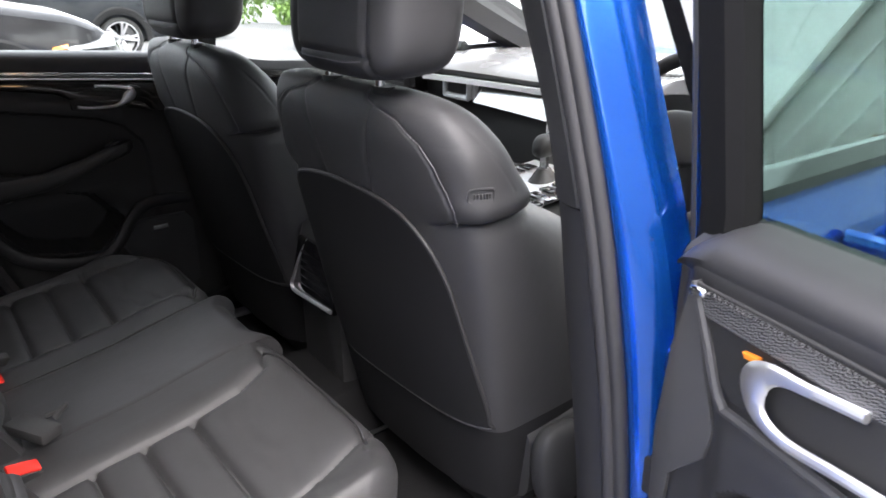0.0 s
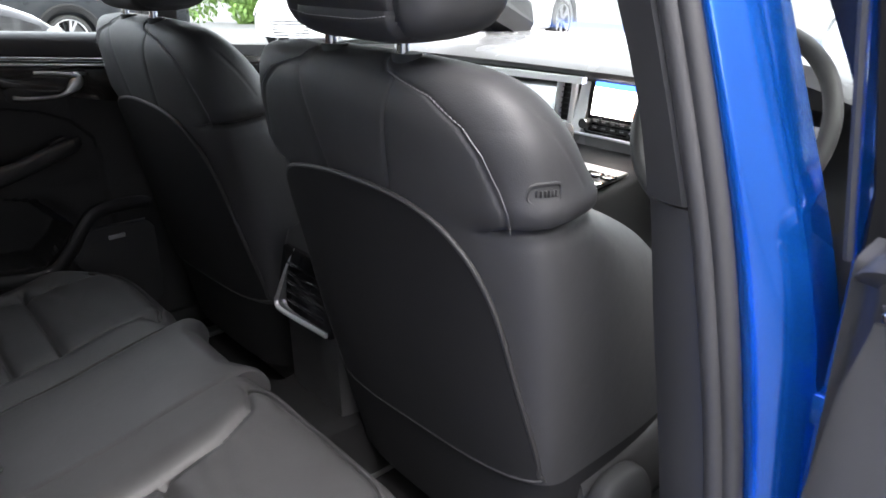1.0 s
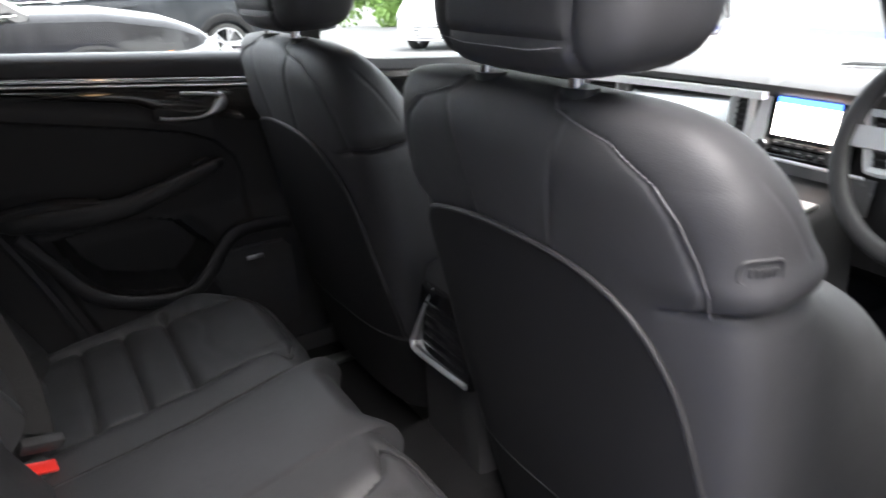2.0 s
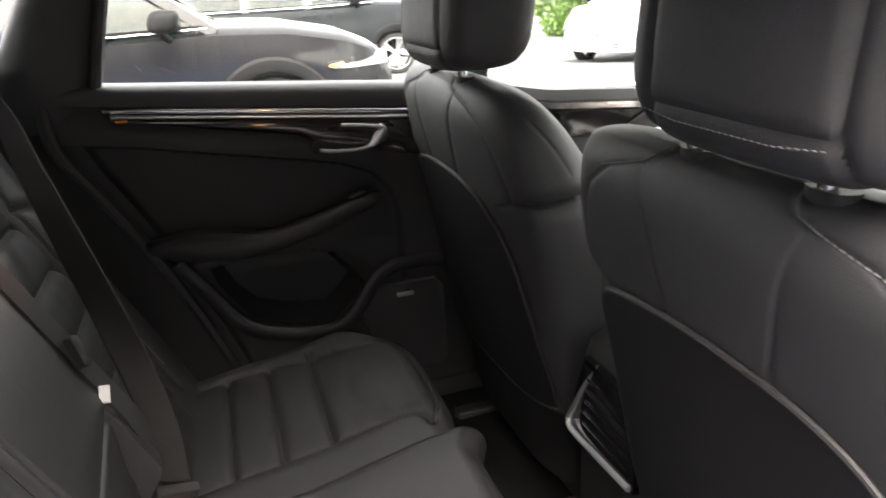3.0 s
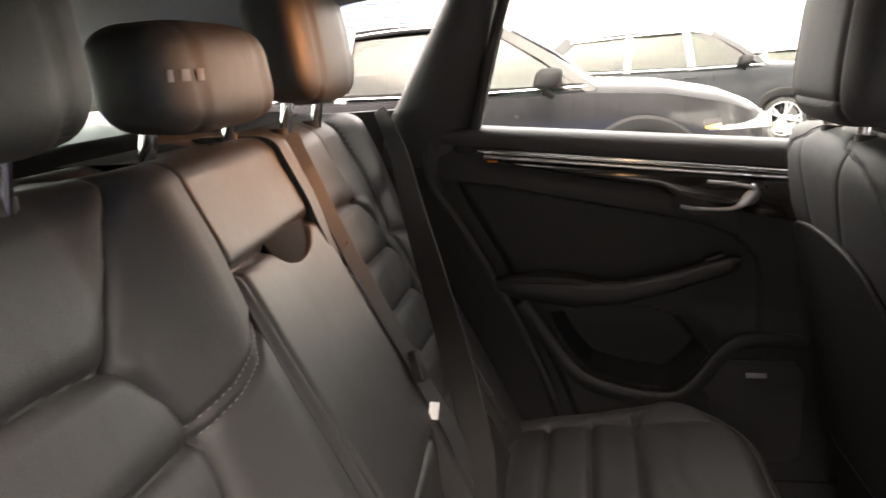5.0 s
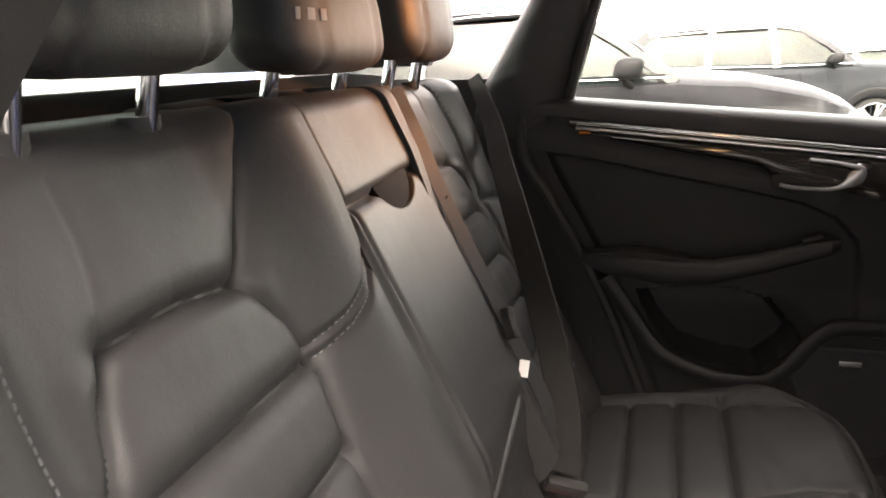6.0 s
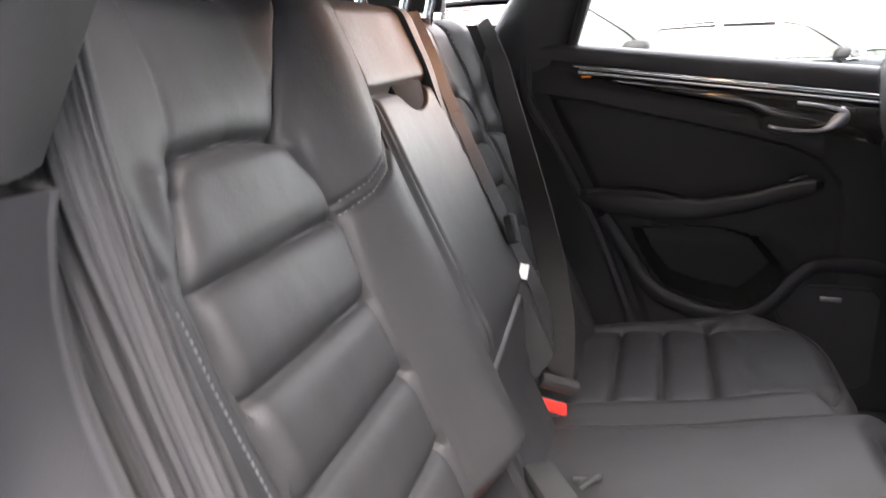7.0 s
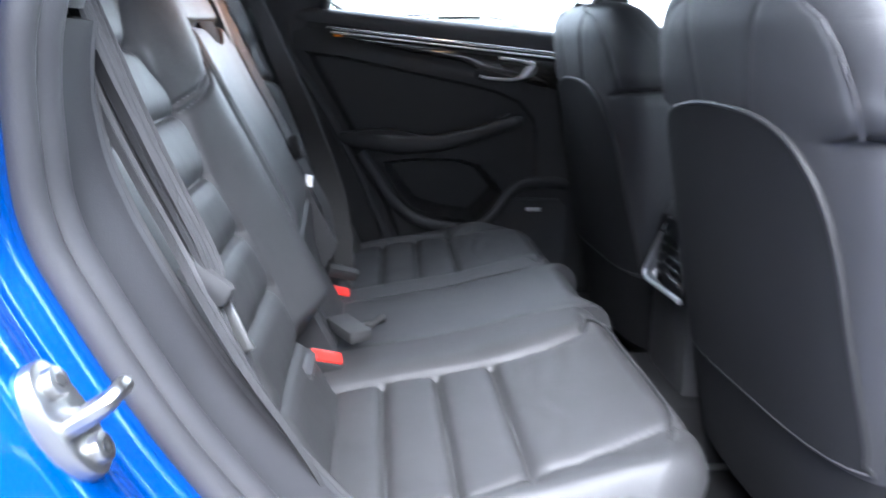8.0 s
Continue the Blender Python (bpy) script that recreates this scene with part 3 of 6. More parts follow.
# seat cushion
def seat_z(y):
    return 0.598 + 0.155 * (y - 0.2) + 0.012 * ease(0.3, 0.5, y)
def front_edge(x, far=False):
    """How far forward a cushion reaches at x from the car's middle: its outer corner is rounded off."""
    a, r = (0.40, 0.20) if far else (0.50, 0.15)
    k = min(1.0, max(0.0, (x - a) / r))
    return (0.515 if far else 0.527) - 0.018 * ease(0.27, 0.13, x) - (1 - math.sqrt(max(0.0, 1 - k * k * 0.98))) * 0.16
def seat_point(x, y, h, edge=0.535):
    """On the cushion, rounded over at its front edge."""
    if y <= edge:
        return Vector((x, y, seat_z(y) + h))
    a = min((y - edge) / 0.05, 2.2)
    if a <= 1.57:
        return Vector((x, edge + 0.045 * math.sin(a), seat_z(edge) + h - 0.045 * (1 - math.cos(a))))
    return Vector((x, edge + 0.045 - 0.05 * (a - 1.57), seat_z(edge) + h - 0.045 - 0.22 * (a - 1.57)))
SIDE_IN = [(0.238, 0.05), (0.237, 0.30), (0.237, 0.36), (0.235, 0.45), (0.215, 0.515), (0.17, 0.545)]
SIDE_OUT = [(0.57, 0.05), (0.560, 0.30), (0.540, 0.36), (0.53, 0.45), (0.50, 0.55), (0.485, 0.62)]
FRONT_SEAM = [(0.17, 0.545), (0.21, 0.56), (0.33, 0.568), (0.45, 0.562), (0.53, 0.535)]
CHANNELS = (0.356, 0.272, 0.190, 0.110)
@functools.lru_cache(None)
def seat_height(x, y):
    p = (x, y)
    h = 0.014 * ease(0.26, 0.19, x) + 0.010 * ease(0.53, 0.585, x) - 0.10 * ease(0.585, 0.66, x)
    inside = ease(0.236, 0.25, x) * ease(0.575, 0.55, x)
    h -= groove(p, SIDE_IN, 0.005, 0.013, 0.006, 0.004) + groove(p, SIDE_OUT, 0.004, 0.014, 0.005, 0.004)
    if inside > 0.1:
        for g in CHANNELS:
            h -= groove(p, [(0.24, g), (0.56, g + 0.004)], 0.006, 0.012, 0.007, 0.0045)
    h -= groove(p, FRONT_SEAM, 0.003, 0.010, 0.003, 0.003)
    wrinkle = inside * ease(0.36, 0.42, y) * ease(0.53, 0.45, y)
    h += wrinkle * 0.0012 * math.sin(70 * y + 9 * noise.noise((x * 7, y * 7, 1.0)))
    return h + 0.002 * noise.noise((x * 12, y * 12, 9.0))
for s in (1, -1):
    def outer_seat(u, v):
        x = 0.128 + 0.535 * u
        edge = front_edge(x, s < 0)
        y = 0.045 + (edge + 0.065) * v
        e = max(edge, 0.47)
        p = seat_point(x, y, seat_height(x, y if y < 0.38 else 0.38 + (y - 0.38) * 0.155 / (e - 0.38)), edge)
        return Vector((p.x if s > 0 else 0.016 - p.x, p.y, p.z))
    part("seat_cushion", sheet(bmesh.new(), outer_seat, 160, 190, (0, -0.02, -0.12)), LEATHER, bench, "black leather seat cushion with cross channels")
    bm = bmesh.new()
    pts = [(a + (c - a) * k / 8, b + (d - b) * k / 8) for (a, b), (c, d) in zip(FRONT_SEAM, FRONT_SEAM[1:]) for k in range(8)]
    line = [seat_point(x, 0.38 + (y - 0.376) * (max(front_edge(x, s < 0), 0.47) - 0.38) / 0.155, seat_height(x, y + 0.004) + 0.002, front_edge(x, s < 0)) for x, y in pts]
    sweep(bm, [Vector((p.x if s > 0 else 0.016 - p.x, p.y, p.z)) for p in line], circle(0.003, 6))
    part("piping", bm, PIPING, bench)
def middle_seat(u, v):
    x, y = -0.112 + 0.240 * u, 0.045 + 0.60 * v
    e = min(x + 0.112, 0.128 - x)
    back = 0.030 * ease(0.0, 0.06, e) * ease(0.40, 0.60, y)
    p = seat_point(x, y, 0.014 - 0.004 * (1 - ease(0, 0.008, e)) + 0.003 * math.sin(math.pi * u) + 0.002 * noise.noise((x * 12, y * 12, 2.0)))
    return p - Vector((0, back, 0))
part("seat_cushion", sheet(bmesh.new(), middle_seat, 50, 110, (0, -0.02, -0.12)), LEATHER_SIDE, bench, "smooth leather centre seat cushion")
# child seat anchor recesses with round guides
for x in (0.30, -0.29):
    bm = bmesh.new()
    box(bm, (x, 0.075, 0.640), (0.085, 0.03, 0.055), 0.012, Matrix.Rotation(radians(-25), 4, "X"))
    guide = part("anchor_cover", bm, PLASTIC, bench)
    bm = bmesh.new()
    sweep(bm, [(x, 0.085, 0.64), (x, 0.096, 0.645)], circle(0.013, 14), (1, 0, 0))
    part("anchor_eye", bm, PLASTIC_DARK, guide)


# rear headrests
def round_block(bm, c, size, p=3.2, nu=36, nv=18, lean=0.0, dent=None):
    """A padded block: a superellipsoid."""
    rings = []
    f = lambda a, e: math.copysign(abs(a) ** e, a)
    for j in range(1, nv):
        ph = -math.pi / 2 + math.pi * j / nv
        ring = []
        for i in range(nu):
            th = 2 * math.pi * i / nu
            q = Vector((f(math.cos(ph), 2 / p) * f(math.cos(th), 2 / p) * size[0] / 2, f(math.cos(ph), 2 / p) * f(math.sin(th), 2 / p) * size[1] / 2, f(math.sin(ph), 2 / p) * size[2] / 2))
            q.y += lean * q.z
            if dent:
                q = dent(q)
            ring.append(Vector(c) + q)
        rings.append(ring)
    return loft(bm, rings)
def seamed(lines, r=0.003, wide=0.006):
    """Draws the padding in along upright lines at the given x."""
    def dent(q):
        for x in lines:
            k = math.exp(-(((q.x - x) / wide) ** 2))
            q = q * (1 - 0.05 * k)
        return q
    return dent
for x, z, w, h, wide in ((0.355, 1.350, 0.28, 0.185, True), (-0.375, 1.350, 0.28, 0.185, True), (-0.012, 1.310, 0.29, 0.120, False)):
    head = thing("rear_headrest", "black leather rear headrest on two steel posts" if wide else "low black leather centre headrest with a printed tag", "headrest", "rear headrests")
    bm = bmesh.new()
    round_block(bm, (x, -0.172, z), (w, 0.105, h), 3.6, 72, 26, -0.12, seamed((-w * 0.27, w * 0.27)))
    part("pad", bm, LEATHER, head)
    for dx in ((-0.07, 0.07) if wide else (-0.095, 0.095)):
        bm = bmesh.new()
        sweep(bm, [(x + dx, -0.176, z - h * 0.4), (x + dx, -0.192, 1.20)], circle(0.0065, 12, 0.010), (0, 1, 0))
        part("post", bm, CHROME, head)
        bm = bmesh.new()
        sweep(bm, [(x + dx, -0.195, 1.205), (x + dx, -0.195, 1.222), (x + dx, -0.195, 1.226)], circle(0.021, 16, 0.015), (0, 1, 0))
        part("post_guide", bm, PLASTIC_DARK, head)
    if not wide:
        for i, (dx, dw) in enumerate(((0.045, 0.010), (0.020, 0.018), (-0.010, 0.018))):
            bm = bmesh.new()
            ax_ = dx * 0.8 + 0.085
            box(bm, (x + ax_, -0.172 + 0.0525 * (1 - abs(ax_ / 0.145) ** 3.6) ** (1 / 3.6), z + 0.002), (dw * 0.7, 0.001, 0.012), 0.0003, Matrix.Rotation(radians(-35 * (ax_ / 0.145) ** 3), 4, "Z"))
            part("printed_mark", bm, LABEL_GREY, head)

# seat belts
def strap(bm, pts, wide, thick=0.0014, n=8, folds=0.0):
    """A flat band: pts are pairs of a place and the direction of its width."""
    line = spline([p for p, _ in pts], n)
    rings = []
    for i, q in enumerate(line):
        k = i / (len(line) - 1) * (len(pts) - 1)
        j = min(int(k), len(pts) - 2)
        side = Vector(pts[j][1]).lerp(Vector(pts[j + 1][1]), k - j).normalized()
        way = (line[min(i + 1, len(line) - 1)] - line[max(i - 1, 0)]).normalized()
        out = way.cross(side).normalized()
        shape = [(-wide / 2, -thick), (-wide / 2 + 0.002, thick), (wide / 2 - 0.002, thick), (wide / 2, -thick)]
        if folds:
            crown = [(wide * (0.48 - 0.96 * s / 24), thick + folds * abs(math.sin(s * 0.72 + 0.004 * i)) * (0.6 + 0.4 * math.sin(0.3 * s + 0.05 * i))) for s in range(25)]
            shape = [(-wide / 2, -thick)] + crown[::-1] + [(wide / 2, -thick)]
        rings.append([q + side * a + out * b for a, b in shape])
    return loft(bm, rings)

def buckle(parent, c):
    """A buckle standing out of the seat gap; c is the middle of its button."""
    m = facing(c, (0.36, 0.42, 0.82), (-0.35, 0.8, -0.42))
    bm = bmesh.new()
    box(bm, (0, -0.001, -0.037), (0.060, 0.034, 0.074), 0.007)
    bm.transform(m)
    body = part("buckle_body", bm, PLASTIC_DARK, parent)
    bm = bmesh.new()
    box(bm, (0, -0.003, 0.0), (0.051, 0.022, 0.008), 0.003)
    bm.transform(m)
    part("release_button", bm, RED, body, "red release button")
    return m

belt = thing("seat_belt", "black seat belt stretched across the far seat and buckled in", "seat belt", "rear seat belts")
bm = bmesh.new()
strap(bm, [((-0.675, -0.135, 1.225), (0.7, 0.6, 0.3)), ((-0.60, -0.085, 1.15), (0.5, 0.8, 0.2)), ((-0.50, -0.044, 1.075), (0.3, 0.9, 0.15)), ((-0.40, 0.0, 1.0), (0.2, 0.9, 0.15)), ((-0.265, 0.066, 0.87), (0.1, 0.9, 0.1)), ((-0.195, 0.103, 0.765), (0.0, 0.9, -0.1)), ((-0.168, 0.112, 0.66), (-0.35, 0.8, -0.42))], 0.050)
part("webbing", bm, WEB, belt)
buckle(belt, (-0.150, 0.101, 0.614))
bm = bmesh.new()
box(bm, (0, 0.018, 0.032), (0.064, 0.018, 0.026), 0.006)
bm.transform(facing((-0.150, 0.101, 0.614), (0.36, 0.42, 0.82), (-0.35, 0.8, -0.42)))
part("tongue", bm, PLASTIC_DARK, belt)

belt = thing("seat_belt", "black centre seat belt with white label hanging beside the armrest", "seat belt", "rear seat belts")
bm = bmesh.new()
def mid_belt(x, z, h=0.054):
    return tuple(back_point(x, z, h))
strap(bm, [(mid_belt(-0.205, 1.21, 0.05), (0.9, -0.3, -0.1)), (mid_belt(-0.17, 1.15), (0.9, -0.3, -0.15)), (mid_belt(-0.155, 1.05), (0.9, -0.3, -0.15)), (mid_belt(-0.155, 0.85), (0.9, -0.3, -0.15)), (mid_belt(-0.152, 0.74, 0.05), (0.8, -0.4, -0.1)), ((-0.165, 0.085, 0.64), (0.7, -0.3, 0.2))], 0.029)
part("webbing", bm, WEB_LIT, belt)
bm = bmesh.new()
box(bm, (0, 0, 0), (0.014, 0.024, 0.002), 0.0006)
bm.transform(facing((-0.138, 0.054, 0.838), (0.8, 0.35, 0.45), (-0.3, 0.9, -0.25)))
part("label", bm, LABEL, belt, "white cloth label")
bm = bmesh.new()
box(bm, mid_belt(-0.150, 0.875, 0.058), (0.014, 0.030, 0.045), 0.005, Euler((radians(25), 0, radians(-40))).to_matrix().to_4x4())
part("tongue", bm, PLASTIC_DARK, belt)
bm = bmesh.new()
strap(bm, [(mid_belt(-0.15, 1.052, 0.058), (1, 0, 0)), (mid_belt(-0.185, 1.058, 0.054), (1, 0, 0.1))], 0.004)
part("stop_thread", bm, STITCH, belt)
belt_buckle = thing("belt_buckle", "black belt buckle with red button lying on the seat", "buckle", "belt buckles")
buckle(belt_buckle, (0.191, 0.103, 0.621))
bm = bmesh.new()
strap(bm, [((0.16, 0.05, 0.59), (1, 0, 0)), ((0.162, 0.065, 0.575), (1, 0.3, 0)), ((0.170, 0.075, 0.585), (1, 0.5, 0))], 0.035, 0.004)
part("stalk", bm, PLASTIC_DARK, belt_buckle)
belt_buckle = thing("belt_buckle", "black plastic centre buckle folded flat on the seat", "buckle", "belt buckles")
m = Matrix.Translation((0.115, 0.135, 0.635)) @ Euler((0, 0, radians(-60))).to_matrix().to_4x4()
bm = bmesh.new()
box(bm, (0, 0, 0), (0.042, 0.09, 0.022), 0.006)
bm.transform(m)
part("buckle_body", bm, PLASTIC_DARK, belt_buckle)
bm = bmesh.new()
tube(bm, [(0.10, 0.17, 0.632), (0.09, 0.19, 0.645), (0.075, 0.19, 0.632), (0.07, 0.16, 0.625)], 0.005, 6, 5)
part("loop", bm, PLASTIC_DARK, belt_buckle)

belt = thing("seat_belt", "black seat belt hanging slack beside the near seat", "seat belt", "rear seat belts")
bm = bmesh.new()
strap(bm, [((0.585, -0.10, 1.25), (-0.85, 0.45, 0)), ((0.628, -0.048, 1.12), (-0.85, 0.45, -0.1)), ((0.638, -0.012, 1.02), (-0.85, 0.5, -0.1)), ((0.648, 0.030, 0.93), (-0.85, 0.45, -0.1)), ((0.660, 0.046, 0.895), (-0.85, 0.3, -0.1)), ((0.668, 0.075, 0.82), (-0.8, -0.1, -0.1)), ((0.662, 0.12, 0.70), (-0.6, -0.6, -0.3)), ((0.66, 0.15, 0.58), (-0.5, -0.8, -0.3))], 0.047, folds=0.0045)
strap(bm, [((0.594, -0.094, 1.25), (-0.85, 0.5, 0)), ((0.633, -0.038, 1.12), (-0.8, 0.6, -0.1)), ((0.645, 0.000, 1.02), (-0.75, 0.65, -0.1)), ((0.655, 0.040, 0.93), (-0.8, 0.5, -0.1)), ((0.662, 0.052, 0.90), (-0.9, 0.3, -0.1))], 0.026, folds=0.003)
strap(bm, [((0.606, -0.090, 1.25), (0.7, 0.7, 0)), ((0.645, -0.044, 1.12), (0.6, 0.7, 0.2)), ((0.655, -0.004, 1.02), (0.5, 0.8, 0.2)), ((0.660, 0.036, 0.93), (0.7, 0.6, 0.1)), ((0.664, 0.050, 0.90), (0.9, 0.1, 0.1))], 0.018)
part("webbing", bm, WEB_LIT, belt)
bm = bmesh.new()
box(bm, (0.668, 0.046, 0.900), (0.014, 0.052, 0.024), 0.007, Euler((radians(-32), radians(-8), radians(-14))).to_matrix().to_4x4())
tongue = part("tongue_grip", bm, PLASTIC_DARK, belt)
bm = bmesh.new()
box(bm, (0.664, 0.062, 0.858), (0.003, 0.022, 0.05), 0.001, Euler((radians(28), radians(-8), radians(-14))).to_matrix().to_4x4())
box(bm, (0.664, 0.074, 0.838), (0.0034, 0.016, 0.008), 0.001, Euler((radians(28), radians(-8), radians(-14))).to_matrix().to_4x4())
part("steel_tongue", bm, STEEL, tongue)


# ---- front seats ----
ROUNDING = 3.0
SZ = [0.46, 0.60, 0.75, 0.90, 0.98, 1.00, 1.04, 1.09, 1.125, 1.155, 1.172, 1.180]
SW = [0.235, 0.252, 0.266, 0.276, 0.280, 0.278, 0.284, 0.280, 0.266, 0.240, 0.200, 0.13]
SD = [0.52, 0.54, 0.50, 0.37, 0.236, 0.205, 0.195, 0.17, 0.145, 0.11, 0.07, 0.03]
SB = [0.728, 0.703, 0.676, 0.650, 0.634, 0.630, 0.620, 0.610, 0.606, 0.611, 0.622, 0.638]
def glide(x, xs, ys):
    """A smooth curve through a table."""
    i = max(0, min(len(xs) - 2, sum(1 for v in xs if v <= x) - 1))
    def slope(k):
        a, b = max(k - 1, 0), min(k + 1, len(xs) - 1)
        return (ys[b] - ys[a]) / (xs[b] - xs[a])
    h = xs[i + 1] - xs[i]
    t = min(1, max(0, (x - xs[i]) / h))
    return (2 * t ** 3 - 3 * t * t + 1) * ys[i] + (t ** 3 - 2 * t * t + t) * h * slope(i) + (3 * t * t - 2 * t ** 3) * ys[i + 1] + (t ** 3 - t * t) * h * slope(i + 1)
def seat_shape(z):
    return tuple(glide(z, SZ, t) for t in (SW, SD, SB))
def inner_width(z, w):
    """The shoulder away from the steering wheel stands squarer."""
    return max(w, glide(z, SZ[7:], [0.280, 0.271, 0.252, 0.220, 0.15])) if z > 1.09 else w
def behind(x, z):
    """The back surface of a front backrest at x from its middle and height z."""
    w, d, b = seat_shape(z)
    q = min(abs(x) / w, 0.999)
    return b + min(d / 2, 0.075) * (1 - (1 - q ** ROUNDING) ** (1 / ROUNDING))
PANEL = [(-0.150, 0.628), (-0.180, 0.66), (-0.20, 0.75), (-0.212, 0.88), (-0.216, 0.945), (-0.203, 0.985), (-0.155, 1.006), (-0.05, 1.021), (0.07, 1.019), (0.135, 1.004), (0.178, 0.975), (0.204, 0.935), (0.220, 0.88), (0.233, 0.78), (0.241, 0.70), (0.241, 0.65), (0.228, 0.634), (0.06, 0.632)]
ARC = [(0.070, 1.178), (0.085, 1.166), (0.106, 1.160), (0.159, 1.147), (0.204, 1.120), (0.225, 1.093), (0.239, 1.058), (0.245, 1.030), (0.243, 1.004)]
DROP = [(0.106, 1.161), (0.094, 1.13), (0.084, 1.09), (0.076, 1.05), (0.070, 1.022)]
def crease_z(x, y):
    """The height of the fold that runs round the shoulder."""
    return 0.998 + 0.010 * ease(0.20, 0.27, abs(x)) + 0.006 * ease(0.66, 0.76, y)

def even_angles(n, p=3.0):
    """Angles that spread points evenly round a backrest, closer on its rear side."""
    f = lambda a: math.copysign(abs(a) ** (2 / p), a)
    run, total = [0.0], 0.0
    m = 6000
    at = lambda k: (0.27 * f(math.cos(2 * math.pi * k / m)), (0.075 if math.sin(2 * math.pi * k / m) < 0 else 0.2) * f(math.sin(2 * math.pi * k / m)))
    for k in range(m):
        (ax, ay), (bx, by) = at(k), at(k + 1)
        total += math.hypot(bx - ax, by - ay) * (3.0 if math.sin(2 * math.pi * k / m) < 0.3 else 1.0)
        run.append(total)
    return [float(np.interp(total * i / n, run, [2 * math.pi * k / m for k in range(m + 1)])) for i in range(n)]
ROUND = even_angles(280)
NOSE = spline([(0.10, 0.668, 1.178), (0.21, 0.652, 1.163), (0.243, 0.659, 1.147), (0.266, 0.678, 1.125), (0.276, 0.697, 1.10), (0.280, 0.725, 1.055)], 10)

def front_seat(cx, side, label):
    seat = thing("front_seat", label, "car seat", "front seats")
    seat.location.x = cx
    bm = bmesh.new()
    rings = []
    rows = 250
    for j in range(rows + 1):
        v = j / rows
        z = 0.46 + (1.180 - 0.46) * (1 - (1 - v) ** 1.35)
        w, d, b = seat_shape(z)
        ring = []
        for th in ROUND:
            f = lambda a: math.copysign(abs(a) ** (2 / ROUNDING), a)
            r = min(d / 2, 0.075)
            x, y = (w if math.cos(th) > 0 else inner_width(z, w)) * f(math.cos(th)), b + r + (r if math.sin(th) < 0 else d - r) * f(math.sin(th))
            rear = math.sin(th) < 0.35
            pull = 0.0
            if rear:
                p = (abs(x), z)
                pull += groove(p, ARC, 0.002, 0.010, 0.0036, 0.0028) + groove(p, DROP, 0.0015, 0.010, 0.003, 0.0026)
                pull += 0.004 * noise.noise((x * 6, z * 7, cx)) * 0.5
            edge_seam = min((Vector((abs(x), y, z)) - s).length for s in NOSE) if z > 1.05 else 1.0
            pull += 0.0016 * math.exp(-((edge_seam / 0.003) ** 2))
            fold = ease(0.19, 0.247, abs(x)) if y < b + d * 0.5 else 1.0
            dz = z - crease_z(x, y)
            pull += fold * (0.009 * math.exp(-((dz / 0.0045) ** 2)) + (0.010 * math.exp(dz / 0.04) if dz < 0 else 0.010 * math.exp(-((dz / 0.004) ** 2))) - 0.007 * math.exp(-(((dz - 0.022) / 0.020) ** 2)))
            out = Vector((x, (y - b - d / 2) * 1.3, 0)).normalized()
            q = Vector((x, y, z)) - out * pull
            ring.append(q)
        rings.append(ring)
    cut = next(k for k, r in enumerate(rings) if r[0].z > 0.622)
    loft(bm, rings[cut:])
    part("backrest", bm, SEAT_BACK, seat, "smooth black leather backrest with curved seams", sharp=70)
    part("lower_back", loft(bmesh.new(), rings[:cut + 1]), SHELL, seat, "matt black cloth below the backrest")
    # cloth back panel, slightly hollow
    bm = bmesh.new()
    outline = spline([Vector((x, 0, z)) for x, z in PANEL], 5, True)
    mid = Vector((0.02, 0, 0.81))
    rings = []
    for k in (1.0, 0.97, 0.9, 0.75, 0.55, 0.3, 0.1):
        ring = []
        for p in outline:
            q = mid.lerp(p, k)
            hollow = 0.0015 * noise.noise((q.x * 9, q.z * 4, 2.0)) * (1 - k)
            ring.append(Vector((q.x, behind(q.x, q.z) - 0.006 + hollow, q.z)))
        rings.append(ring)
    base = [p + Vector((0, 0.008, 0)) for p in rings[0]]
    loft(bm, [base] + rings)
    part("back_panel", bm, SHELL, seat, "matt black map pocket panel")
    bm = bmesh.new()
    sweep(bm, [Vector((p.x, behind(p.x, p.z) - 0.0035, p.z)) for p in outline], circle(0.0036, 8), (0, 1, 0), True)
    part("piping", bm, PIPING, seat, "glossy black piping")
    for m in (1, -1):
        bm = bmesh.new()
        pts = [Vector((m * (x + 0.007), behind(x + 0.007, z) - 0.0030, z)) for x, z in [(a + (c - a) * k / 8, b + (d - b) * k / 8) for (a, b), (c, d) in zip(ARC, ARC[1:]) for k in range(8)]]
        stitches(bm, pts, 0.008, 0.0042, 0.0010)
        part("seam_stitching", bm, STITCH_DARK, seat)
    # embossed tag on the outer shoulder
    bm = bmesh.new()
    tag = []
    for i in range(24):
        a = 2 * math.pi * i / 24
        tag.append((0.017 * math.copysign(abs(math.cos(a)) ** 0.5, math.cos(a)), 0.011 * math.copysign(abs(math.sin(a)) ** 0.5, math.sin(a))))
    def on_side(a, b, h):
        """On the outer shoulder of the backrest, turned with it."""
        z = 1.056 + b - 0.05 * a
        w, d, bk = seat_shape(z)
        r = min(d / 2, 0.075)
        y = 0.669 + a
        q = min(max(bk + r - y, 0) / r, 0.98)
        x = w * (1 - q ** ROUNDING) ** (1 / ROUNDING)
        return Vector((side * (x + h + 0.003), y, z))
    sweep(bm, [on_side(a, b, -0.0006) for a, b in tag], circle(0.0018, 6), (1, 0, 0), True)
    for k in range(6):
        a = -0.0105 + 0.0042 * k
        box(bm, on_side(a, 0, -0.0005), (0.003, 0.0026, 0.007), 0.0005)
